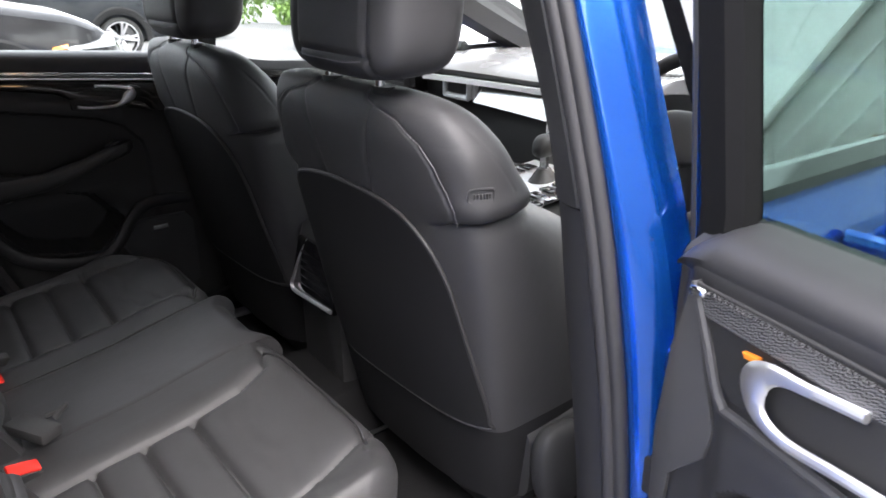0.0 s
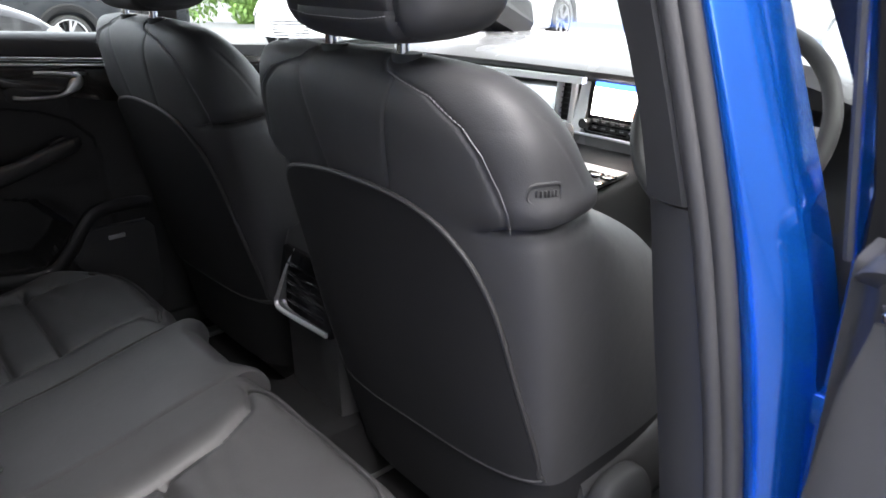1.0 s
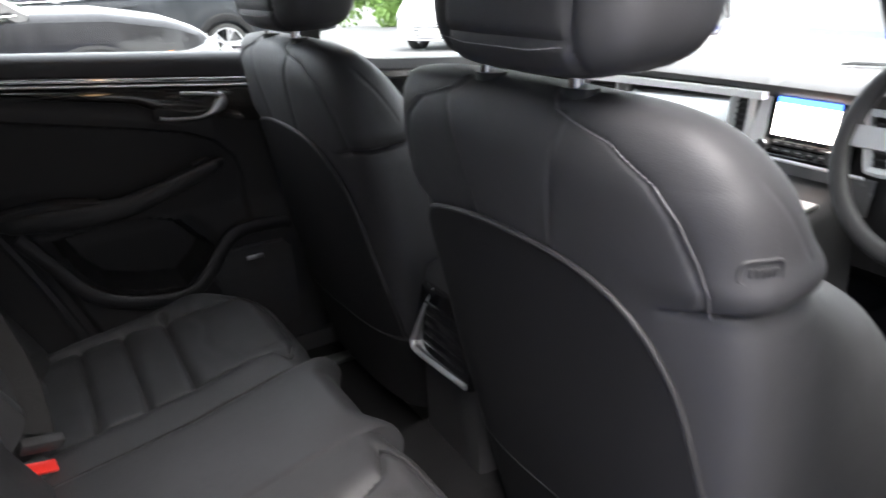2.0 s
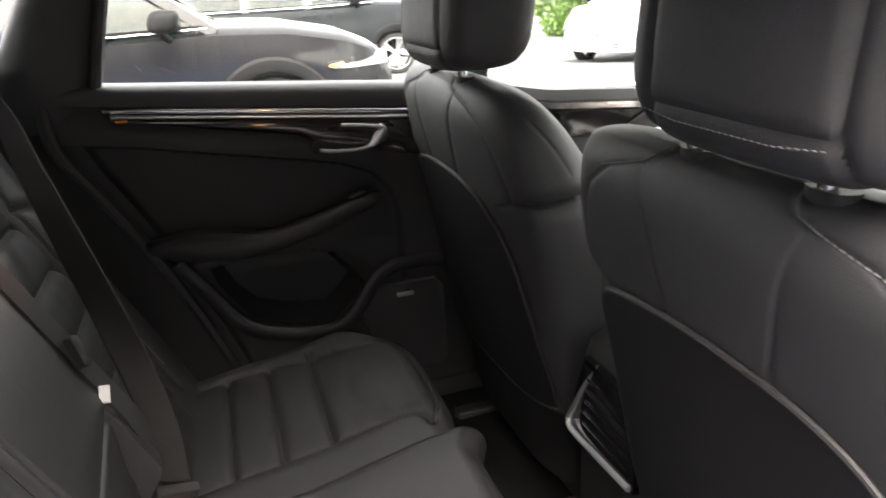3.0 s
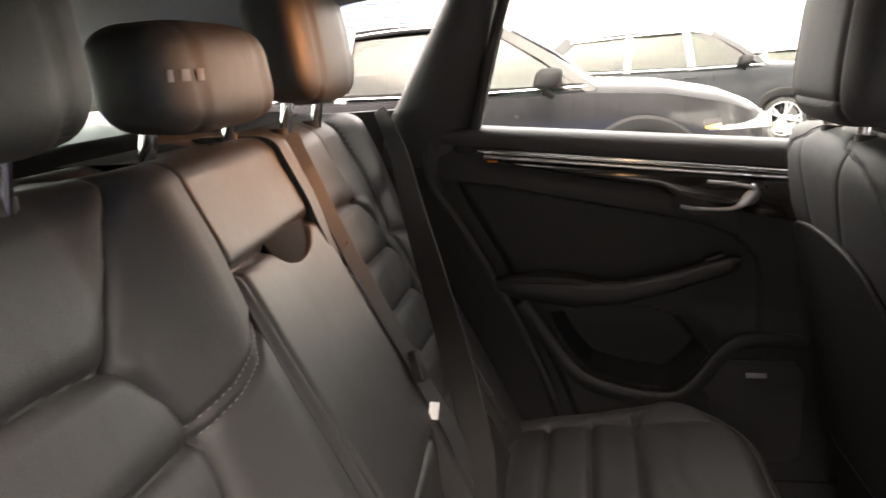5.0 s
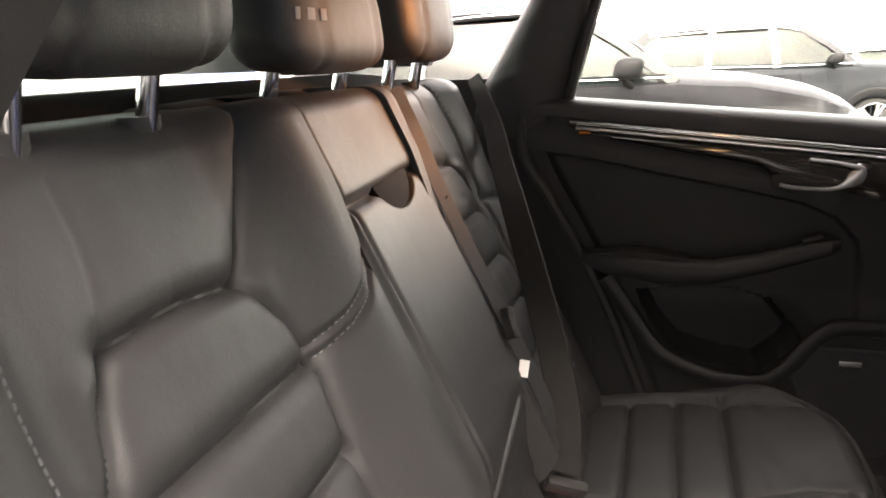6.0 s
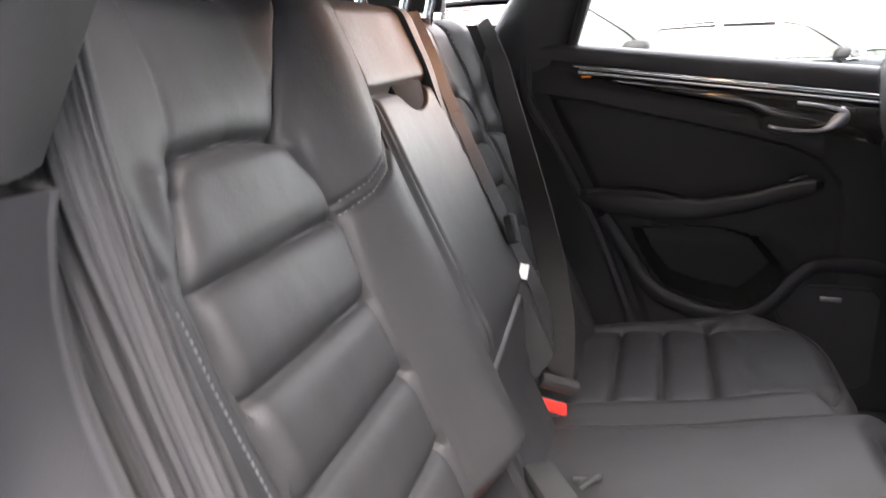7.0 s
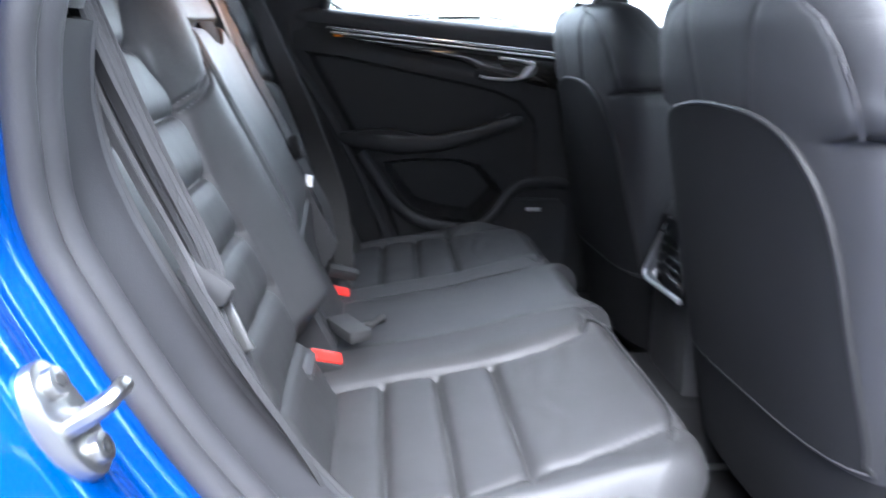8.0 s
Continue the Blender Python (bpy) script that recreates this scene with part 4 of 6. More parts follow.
    part("embossed_tag", bm, SEAT_BACK, seat)
    # head restraint
    bm = bmesh.new()
    def head_seams(q):
        k = math.exp(-(((abs(q.x) - 0.095) / 0.005) ** 2)) + 0.8 * math.exp(-(((abs(q.x) - 0.113) / 0.004) ** 2)) * (q.y > -0.03)
        k += 0.6 * math.exp(-(((q.z + 0.078) / 0.004) ** 2)) * (abs(q.x) < 0.095)
        return Vector((q.x * (1 - 0.03 * k), q.y * (1 - 0.07 * k), q.z * (1 - 0.02 * k)))
    at = 0.064 if side > 0 else 0.080
    round_block(bm, (at, 0.648, 1.309), (0.298, 0.150, 0.225), 4.2, 120, 40, 0.10, head_seams)
    head = part("headrest", bm, SEAT_BACK, seat, "black leather headrest")
    bm = bmesh.new()
    pts = [(at - 0.095, 1.229), (at - 0.05, 1.224), (at + 0.05, 1.224), (at + 0.095, 1.229)]
    stitches(bm, [Vector((x, 0.5665, z)) for x, z in pts], 0.006, 0.003, 0.0006)
    part("headrest_stitching", bm, STITCH, head)
    for dx in (-0.050, 0.095):
        bm = bmesh.new()
        tube(bm, [(dx, 0.637, 1.24), (dx, 0.634, 1.165)], 0.0075, 12, 3)
        part("post", bm, CHROME, seat, "chromed post")
        bm = bmesh.new()
        sweep(bm, [(dx, 0.640, 1.160), (dx, 0.640, 1.180), (dx, 0.640, 1.183)], circle(0.021, 18, 0.015), (0, 1, 0))
        part("post_guide", bm, PLASTIC_DARK, seat)
    # seat cushion and base
    bm = bmesh.new()
    rings = []
    for j in range(25):
        y = 0.80 + 0.56 * j / 24
        e = 1 - max(0, (y - 1.28) / 0.09) ** 2 * 0.35
        ring = []
        for i in range(40):
            th = 2 * math.pi * i / 40
            f = lambda a: math.copysign(abs(a) ** 0.5, a)
            x = 0.26 * f(math.cos(th))
            z = 0.52 + 0.085 * e * f(math.sin(th)) + (0.03 * abs(x / 0.26) ** 3 if math.sin(th) > 0 else 0) + 0.06 * (y - 0.8)
            ring.append(Vector((x, y, z)))
        rings.append(ring)
    loft(bm, rings)
    part("cushion", bm, LEATHER, seat)
    bm = bmesh.new()
    box(bm, (0, 1.02, 0.42), (0.40, 0.46, 0.10), 0.02)
    part("seat_base", bm, PLASTIC_DARK, seat)
    for dx in (-0.19, 0.19):
        bm = bmesh.new()
        box(bm, (dx, 0.98, 0.375), (0.035, 0.60, 0.025), 0.004)
        part("seat_rail", bm, STEEL, seat)
    bm = bmesh.new()
    round_block(bm, (side * 0.285, 0.850, 0.535), (0.056, 0.120, 0.170), 2.8, 40, 22, -0.1)
    part("hinge_cover", bm, PLASTIC_DARK, seat, "black plastic backrest hinge cover")
    return seat

front_seat(0.347, 1, "black leather front seat with a matt map pocket panel")
front_seat(-0.387, -1, "black leather front seat beside the closed far door")


# ---- closed doors on the far side ----
def door_top(y):
    return 1.173 - 0.085 * (y - 0.065)
def chrome_line(y):
    return 1.137 - 0.102 * (y - 0.062)
SEAM = [(-0.03, 1.073), (0.10, 1.056), (0.264, 1.022), (0.40, 0.995), (0.50, 0.972), (0.56, 0.945), (0.60, 0.90), (0.615, 0.85), (0.625, 0.80)]
POCKET = [(0.197, 0.784), (0.234, 0.715), (0.276, 0.666), (0.35, 0.642), (0.44, 0.629), (0.481, 0.667), (0.515, 0.709), (0.457, 0.776), (0.397, 0.794), (0.30, 0.797)]
SPEAKER = [(0.515, 0.60), (0.50, 0.64), (0.522, 0.668), (0.55, 0.685), (0.68, 0.683), (0.70, 0.66), (0.70, 0.48), (0.68, 0.46), (0.56, 0.46), (0.53, 0.50)]
def in_poly(p, poly):
    c, n = False, len(poly)
    for i in range(n):
        (ax, ay), (bx, by) = poly[i], poly[i - 1]
        if (ay > p[1]) != (by > p[1]) and p[0] < (bx - ax) * (p[1] - ay) / (by - ay) + ax:
            c = not c
    return c
def door_relief(y, z):
    p = (y, z)
    h = 0.018 * ease(door_top(y) - 0.10, door_top(y) - 0.02, z) - 0.02 * ease(door_top(y) - 0.02, door_top(y), z) ** 2
    line = float(np.interp(y, [a for a, _ in SEAM], [b for _, b in SEAM]))
    h -= 0.010 * ease(line + 0.004, line - 0.004, z) * ease(0.62, 0.60, y)
    d = near(p, POCKET + POCKET[:1])
    if in_poly(p, POCKET):
        h -= 0.060 * ease(0, 0.016, d)
    else:
        h += 0.018 * math.exp(-((d / 0.022) ** 2)) * ease(0.80, 0.74, z)
    h += 0.012 * ease(0.80, 0.74, z) + 0.004 * ease(0.45, 0.55, y) * ease(0.76, 0.72, z)
    if in_poly(p, SPEAKER):
        h -= 0.008 * ease(0, 0.008, near(p, SPEAKER + SPEAKER[:1]))
    return h
def rear_edge(z):
    return -0.03 + 0.0 * z if z > 1.07 else -0.03 + (1.073 - z) * 0.49 + 0.02 * math.sin((1.073 - z) * 6)

door = thing("rear_door_left", "closed far rear door with black panel and chrome handle", "car door", "far doors", "structure")
def panel_at(u, v):
    y = rear_edge(0.42 + 0.75 * v) + (0.76 - rear_edge(0.42 + 0.75 * v)) * u
    z = 0.42 + (door_top(y) - 0.42) * v
    return Vector((-0.70 + door_relief(y, z) - 0.03 * ease(0.06, 0.0, u) - 0.025 * ease(1.0, 1.17, z), y, z))
part("door_panel", sheet(bmesh.new(), panel_at, 150, 150, (-0.05, 0, 0)), PLASTIC_DARK, door, "black door panel with map pocket")
bm = bmesh.new()
edge = [(-0.705, rear_edge(z) - 0.012, z) for z in (1.17, 1.07, 0.98, 0.88, 0.78, 0.68, 0.58, 0.46)]
tube(bm, edge, 0.013, 8, 5)
part("door_seal", bm, RUBBER, door)
def band(bm, lo, hi, y0, y1, out, n=40, back=-0.012, bulge=0.004):
    """A strip along the door between two lines, standing out of the panel."""
    def at(u, v):
        y = y0 + (y1 - y0) * u
        z = lo(y) + (hi(y) - lo(y)) * v
        return Vector((-0.70 + out + bulge * math.sin(math.pi * v) - 0.025 * ease(1.0, 1.17, z), y, z))
    return sheet(bm, at, n, 6, (back, 0, 0))
part("trim_line", band(bmesh.new(), lambda y: chrome_line(y) - 0.010, chrome_line, 0.058, 0.76, 0.026), CHROME, door, "bright chrome trim line")
part("trim_line", band(bmesh.new(), lambda y: chrome_line(y) - 0.020, lambda y: chrome_line(y) - 0.014, 0.07, 0.76, 0.026), SATIN, door)
def low_trim(y):
    return float(np.interp(y, [0.06, 0.085, 0.226, 0.41, 0.45, 0.62, 0.76], [1.119, 1.110, 1.080, 1.048, 1.026, 0.985, 0.96]))
part("carbon_trim", band(bmesh.new(), low_trim, lambda y: chrome_line(y) - 0.022, 0.068, 0.76, 0.0195, 60, -0.012, 0.011), LACQUER, door, "glossy dark trim strip")
# door top pad in a lighter grey than the panel, standing for caught sky light
def belt_pad_at(u, v):
    y = -0.028 + 0.788 * u
    z = chrome_line(y) + 0.003 + (door_top(y) + 0.001 - chrome_line(y)) * math.sin(math.pi / 2 * v)
    return Vector((-0.675 - 0.025 * ease(1.0, 1.17, z) + 0.010 * math.sin(math.pi * v) - 0.030 * v ** 3, y, z))
part("belt_pad", sheet(bmesh.new(), belt_pad_at, 60, 14, (-0.03, 0, 0)), PLASTIC, door, "padded door top, its sky light put into lighter grey")
def seam_z(y):
    return float(np.interp(y, [a for a, _ in SEAM], [b for _, b in SEAM]))
part("upper_panel", band(bmesh.new(), lambda y: seam_z(y) + 0.004, lambda y: low_trim(max(y, 0.06)) - 0.002 if y > 0.06 else chrome_line(y), -0.028, 0.56, 0.010, 60, -0.02), LEATHER, door, "smooth black leather door panel")
bm = bmesh.new()
box(bm, (-0.688, 0.088, chrome_line(0.088) - 0.024), (0.006, 0.022, 0.006), 0.002)
part("amber_marker", bm, AMBER, door, "small amber light")
def loop_handle(parent, org, ux, uy, un, k=1.0):
    """A door pull: a recess, and an open chrome loop that is thick at its front."""
    def at(a, b, h):
        return org + ux * a * k + uy * b * k + un * h
    bm = bmesh.new()
    prism(bm, [(-0.015, -0.012), (-0.012, -0.035), (0.02, -0.045), (0.16, -0.030), (0.175, -0.01), (0.17, 0.018), (0.15, 0.030), (0.05, 0.022)], at, 0.006, 0.003)
    part("handle_recess", bm, PLASTIC_DARK, parent)
    bm = bmesh.new()
    pts = spline([(0.050, 0.026, 0), (0.105, 0.022, 0), (0.142, 0.013, 0), (0.127, -0.010, 0), (0.095, -0.028, 0), (0.03, -0.030, 0), (0.0, -0.026, 0)], 6)
    rings = []
    for i, p in enumerate(pts):
        t = i / (len(pts) - 1)
        r = 0.0042 + 0.0105 * math.exp(-(((t - 0.45) / 0.11) ** 2))
        d = (pts[min(i + 1, len(pts) - 1)] - pts[max(i - 1, 0)]).normalized()
        s = Vector((-d.y, d.x, 0))
        ring = []
        for a in range(8):
            c, z = math.cos(a * math.pi / 4), math.sin(a * math.pi / 4)
            q = p + s * (r * c)
            ring.append(at(q.x, q.y, 0.016 + 0.005 * z))
        rings.append(ring)
    loft(bm, rings)
    part("handle", bm, HANDLE, parent, "bright loop handle")
    bm = bmesh.new()
    prism(bm, [(0.132, 0.018), (0.160, 0.014), (0.162, 0.022), (0.134, 0.026)], lambda a, b, h: at(a, b, 0.008 + h), 0.006, 0.002)
    part("lock_pull", bm, CHROME, parent)
loop_handle(door, Vector((-0.684, 0.452, 1.038)), Vector((0, 0.995, -0.06)), Vector((0, 0.03, 1)), Vector((1, 0, 0)), 0.95)
# armrest, rising to its front end
bm = bmesh.new()
rings = []
for p, w, h in (((-0.69, 0.085, 0.855), 0.012, 0.012), ((-0.675, 0.13, 0.850), 0.026, 0.024), ((-0.665, 0.24, 0.838), 0.030, 0.026), ((-0.662, 0.34, 0.840), 0.028, 0.022), ((-0.66, 0.43, 0.862), 0.024, 0.019), ((-0.66, 0.50, 0.885), 0.022, 0.018), ((-0.662, 0.545, 0.897), 0.020, 0.016), ((-0.672, 0.565, 0.900), 0.010, 0.010)):
    ring = []
    for i in range(14):
        a = 2 * math.pi * i / 14
        ring.append(Vector(p) + Vector((w * math.copysign(abs(math.cos(a)) ** 0.7, math.cos(a)), 0, h * math.copysign(abs(math.sin(a)) ** 0.7, math.sin(a)))))
    rings.append(ring)
smooth_rings = []
for i in range(len(rings) - 1):
    for k in range(5):
        smooth_rings.append([a.lerp(b, k / 5) for a, b in zip(rings[i], rings[i + 1])])
loft(bm, smooth_rings + [rings[-1]])
part("armrest", bm, LEATHER, door, "padded black armrest with window switch")
bm = bmesh.new()
sheet(bm, lambda u, v: Vector((-0.70 + 0.05 * v, 0.10 + 0.20 * u, 0.868 - 0.006 * u + 0.012 * math.sin(math.pi * u))), 14, 4, (0, 0, -0.01))
part("grip_tray", bm, PLASTIC_DARK, door)
bm = bmesh.new()
box(bm, (-0.662, 0.515, 0.912), (0.018, 0.035, 0.008), 0.003, Euler((radians(18), 0, 0)).to_matrix().to_4x4())
part("window_switch", bm, PLASTIC, door)
bm = bmesh.new()
lip = spline([(-0.688, 0.135, 0.812), (-0.682, 0.19, 0.735), (-0.676, 0.248, 0.658), (-0.672, 0.33, 0.620), (-0.672, 0.44, 0.607), (-0.674, 0.495, 0.645), (-0.676, 0.532, 0.695), (-0.680, 0.575, 0.728), (-0.684, 0.66, 0.731), (-0.690, 0.70, 0.72)], 8)
sweep(bm, lip, circle(0.017, 12, 0.009), (1, 0, 0))
part("pocket_lip", bm, TRIM_GREY, door, "grey rounded pocket lip")
bm = bmesh.new()
prism(bm, SPEAKER, lambda a, b, h: Vector((-0.688 + h, a, b)), 0.006, 0.003)
part("speaker_grille", bm, MESH, door, "fine black speaker mesh")
bm = bmesh.new()
box(bm, (-0.680, 0.607, 0.657), (0.003, 0.040, 0.011), 0.001)
part("speaker_badge", bm, SATIN, door, "small silver speaker badge")
bm = bmesh.new()
tube(bm, [(-0.683, a, b) for a, b in SPEAKER[:5]], 0.004, 6, 4)
part("grille_rim", bm, PLASTIC, door)
bm = bmesh.new()
sheet(bm, lambda u, v: Vector((-0.745 + 0.085 * v, 0.05 + 0.70 * u + 0.10 * v * (1 - u), door_top(0.05 + 0.7 * u) - 0.01 + 0.36 * v)), 2, 2, (-0.004, 0, 0))
ob = part("window_glass", bm, CLEAR, door)
ob.visible_shadow = False
part("window_rubber", sweep(bmesh.new(), [(-0.738, -0.02, door_top(-0.02) - 0.002), (-0.738, 0.76, door_top(0.76) - 0.002)], [(-0.006, -0.01), (-0.006, 0.006), (0.008, 0.006), (0.010, -0.01)]), RUBBER, door)

door = thing("front_door_left", "closed far front door with silver trim line", "car door", "far doors", "structure")
def front_top(y):
    return 1.117 - 0.19 * (y - 0.76) if y < 1.0 else 1.071 - 0.085 * (y - 1.0)
def front_panel(u, v):
    y = 0.80 + 1.1 * u
    z = 0.42 + (front_top(y) - 0.42) * v
    return Vector((-0.72 + 0.02 * math.exp(-(((z - 0.85) / 0.08) ** 2)) - 0.02 * ease(0.97, 1.0, v), y, z))
part("door_panel", sheet(bmesh.new(), front_panel, 40, 60, (-0.05, 0, 0)), PLASTIC_DARK, door)
def front_strip(lo, hi, out):
    def at(u, v):
        y = 0.80 + 1.05 * u
        return Vector((-0.72 + out, y, front_top(y) - lo + (lo - hi) * v))
    return at
part("silver_trim", sheet(bmesh.new(), front_strip(0.040, 0.026, 0.012), 30, 2, (-0.01, 0, 0)), CHROME, door)
part("grey_trim", sheet(bmesh.new(), front_strip(0.105, 0.045, 0.009), 30, 2, (-0.01, 0, 0)), GLOSS_BLACK, door)
loop_handle(door, Vector((-0.706, 1.20, 0.985)), Vector((0, 1, 0)), Vector((0, 0, 1)), Vector((1, 0, 0)), 0.9)
bm = bmesh.new()
sheet(bm, lambda u, v: Vector((-0.755 + 0.11 * v, 0.83 + 1.1 * u - 0.55 * v * u, front_top(0.83 + 1.1 * u) - 0.01 + 0.40 * v)), 2, 2, (-0.004, 0, 0))
ob = part("window_glass", bm, CLEAR, door)
ob.visible_shadow = False
bm = bmesh.new()
rings = []
for z, x in ((0.45, -0.76), (1.10, -0.745), (1.46, -0.62)):
    rings.append([Vector((x, 0.765, z)), Vector((x + 0.05, 0.77, z)), Vector((x + 0.05, 0.83, z)), Vector((x, 0.84, z))])
loft(bm, rings)
part("pillar_trim", bm, PLASTIC_DARK, car)
mirror = thing("door_mirror", "blue door mirror on the far front door", "mirror")
bm = bmesh.new()
round_block(bm, (-0.98, 1.72, 1.12), (0.22, 0.10, 0.15), 2.8, 32, 16)
part("mirror_shell", bm, BLUE, mirror)
bm = bmesh.new()
prism(bm, [(0.085 * math.copysign(abs(math.cos(i * 0.3142)) ** 0.6, math.cos(i * 0.3142)), 0.055 * math.copysign(abs(math.sin(i * 0.3142)) ** 0.6, math.sin(i * 0.3142))) for i in range(20)], lambda a, b, h: Vector((-0.98 + a, 1.674 - h, 1.12 + b)), 0.006)
part("mirror_glass", bm, material("mirror silver", (0.9, 0.92, 0.93), 0.02, metal=1.0, bump=0, vary=0.0), mirror)
bm = bmesh.new()
tube(bm, [(-0.90, 1.73, 1.07), (-0.80, 1.75, 1.05), (-0.745, 1.76, 1.05)], 0.022, 8, 3)
part("mirror_arm", bm, PLASTIC_DARK, mirror)


# ---- doors on the open side ----
TH = radians(78)
DO, DU, DN = Vector((0.915, 0.70, 0)), Vector((math.sin(TH), -math.cos(TH), 0)), Vector((-math.cos(TH), -math.sin(TH), 0))
def on_door(u, z, h=0.0):
    """Along the open door from its hinge, at a height, and out of its panel."""
    return DO + DU * u + DN * h + Vector((0, 0, z))
door = thing("rear_door_open", "open blue rear door showing its black inner panel", "car door", "", "structure")
GRILLE = [(0.008, 0.60), (0.000, 0.84), (0.012, 0.955), (0.028, 1.022), (0.040, 1.024), (0.062, 0.95), (0.085, 0.885), (0.078, 0.845), (0.030, 0.79), (0.02, 0.60)]
def open_relief(u, z):
    h = -0.035 * ease(1.045, 1.075, z) ** 2 - 0.02 * ease(0.03, -0.005, u)
    h += 0.012 * ease(0.93, 0.88, z) * ease(0.07, 0.11, u)
    h -= 0.006 * groove((u, z), [(0.05, 1.03), (0.095, 0.93), (0.30, 0.885), (0.6, 0.86)], 1.0, 0.006, 0.0)
    d = math.hypot((u - 0.20) / 0.10, (z - 0.80) / 0.055)
    h -= 0.05 * ease(1.0, 0.8, d)
    return h
def open_panel(u, v):
    a = -0.012 + 0.96 * u ** 1.4
    z = 0.38 + 0.694 * v
    return on_door(a, z, open_relief(a, z))
part("door_panel", sheet(bmesh.new(), open_panel, 120, 120, -DN * 0.05), TRIM_GREY, door, "dark grey door panel")
bm = bmesh.new()
rings = []
for i in range(25):
    a = 0.002 + 0.946 * (i / 24) ** 2
    e = 0.15 + 0.85 * math.sqrt(max(0.0, 1 - (1 - min(1, (a - 0.002) / 0.045)) ** 2))
    rings.append([on_door(a, 1.045, -0.004), on_door(a, 1.045 + 0.018 * e, 0.002), on_door(a, 1.045 + 0.034 * e, -0.012), on_door(a + 0.02 * (1 - e), 1.045 + 0.044 * e, -0.045), on_door(a + 0.03 * (1 - e), 1.045 + 0.046 * e, -0.095), on_door(a + 0.03 * (1 - e), 1.035, -0.098)])
loft(bm, rings)
part("belt_pad", bm, TRIM_GREY, door, "soft rounded door top pad", sharp=60)
bm = bmesh.new()
prism(bm, GRILLE, lambda a, b, h: on_door(a, b, 0.002 + h), 0.005, 0.003)
part("speaker_grille", bm, MESH, door, "ribbed grey speaker cloth")
bm = bmesh.new()
prism(bm, [(0.045, 1.036), (0.085, 0.945), (0.10, 0.932), (0.60, 0.93), (0.60, 1.035)], lambda a, b, h: on_door(a, b, 0.001 + h), 0.006, 0.003)
part("trim_field", bm, PLASTIC_DARK, door)
bm = bmesh.new()
prism(bm, [(0.047, 1.037), (0.058, 1.012), (0.60, 0.990), (0.60, 1.020)], lambda a, b, h: on_door(a, b, 0.006 + h), 0.007, 0.003)
part("carbon_strip", bm, CARBON, door, "dark carbon weave strip")
bm = bmesh.new()
tube(bm, [on_door(0.038, 1.042, 0.008), on_door(0.065, 0.985, 0.010), on_door(0.092, 0.927, 0.010), on_door(0.13, 0.918, 0.010), on_door(0.35, 0.905, 0.010)], 0.006, 8, 6)
part("trim_rim", bm, PLASTIC, door)
bm = bmesh.new()
tube(bm, [on_door(0.040, 1.041, 0.010), on_door(0.20, 1.040, 0.011), on_door(0.60, 1.030, 0.011)], 0.0022, 8, 6)
part("trim_line", bm, PIPING, door)
bm = bmesh.new()
round_block(bm, on_door(0.047, 1.034, 0.012), (0.022, 0.010, 0.012), 2.5, 16, 8)
part("trim_end", bm, CHROME, door)
bm = bmesh.new()
pts = spline([on_door(0.245, 1.004, 0.016), on_door(0.195, 1.001, 0.020), on_door(0.158, 0.998, 0.023), on_door(0.140, 0.982, 0.024), on_door(0.147, 0.953, 0.023), on_door(0.180, 0.938, 0.021), on_door(0.24, 0.940, 0.019), on_door(0.33, 0.940, 0.014)], 6)
rings = []
for i, p in enumerate(pts):
    t = i / (len(pts) - 1)
    r = 0.0062 + 0.0105 * math.exp(-(((t - 0.42) / 0.15) ** 2))
    d = (pts[min(i + 1, len(pts) - 1)] - pts[max(i - 1, 0)]).normalized()
    s = d.cross(DN).normalized()
    rings.append([p + s * (r * math.cos(a * math.pi / 4)) + DN * (0.005 * math.sin(a * math.pi / 4)) for a in range(8)])
loft(bm, rings)
part("handle", bm, HANDLE, door, "satin chrome loop door handle")
bm = bmesh.new()
prism(bm, [(0.112, 0.997), (0.131, 0.999), (0.133, 0.993), (0.115, 0.991)], lambda a, b, h: on_door(a, b, 0.008 + h), 0.006, 0.002)
part("amber_marker", bm, AMBER, door)
# window frame of the open door, its glass and its blue outer skin
bm = bmesh.new()
rings = []
for z, a in ((1.03, -0.032), (1.10, -0.033), (1.31, -0.072), (1.46, -0.104)):
    rings.append([on_door(a, z, -0.062), on_door(a + 0.012, z, -0.046), on_door(a + 0.046, z, -0.048), on_door(a + 0.060, z, -0.060), on_door(a + 0.062, z, -0.085), on_door(a, z, -0.085)])
loft(bm, rings)
part("window_post", bm, BLACK_TRIM, door, "black window frame post")
bm = bmesh.new()
rings = []
for z, a in ((1.03, -0.040), (1.31, -0.080), (1.46, -0.112)):
    rings.append([on_door(a, z, -0.066), on_door(a + 0.007, z, -0.060), on_door(a + 0.008, z, -0.09), on_door(a, z, -0.09)])
loft(bm, rings)
part("frame_edge", bm, BLUE, door)
bm = bmesh.new()
tube(bm, [on_door(-0.046, 1.03, -0.074), on_door(-0.087, 1.31, -0.074), on_door(-0.119, 1.46, -0.074)], 0.007, 8, 4)
part("door_seal", bm, RUBBER, door)
bm = bmesh.new()
tube(bm, [on_door(-0.08, 1.46, -0.07), on_door(0.30, 1.47, -0.07), on_door(0.62, 1.42, -0.07), on_door(0.86, 1.26, -0.07), on_door(0.93, 1.09, -0.07)], 0.022, 8, 6)
part("window_frame", bm, PLASTIC_DARK, door)
bm = bmesh.new()
def door_glass(u, v):
    return on_door((0.012 + 0.89 * u) * (1 - 0.12 * v) - 0.06 * v, 1.07 + 0.385 * v, -0.082)
sheet(bm, door_glass, 2, 2, -DN * 0.004)
ob = part("window_glass", bm, DOOR_GLASS, door)
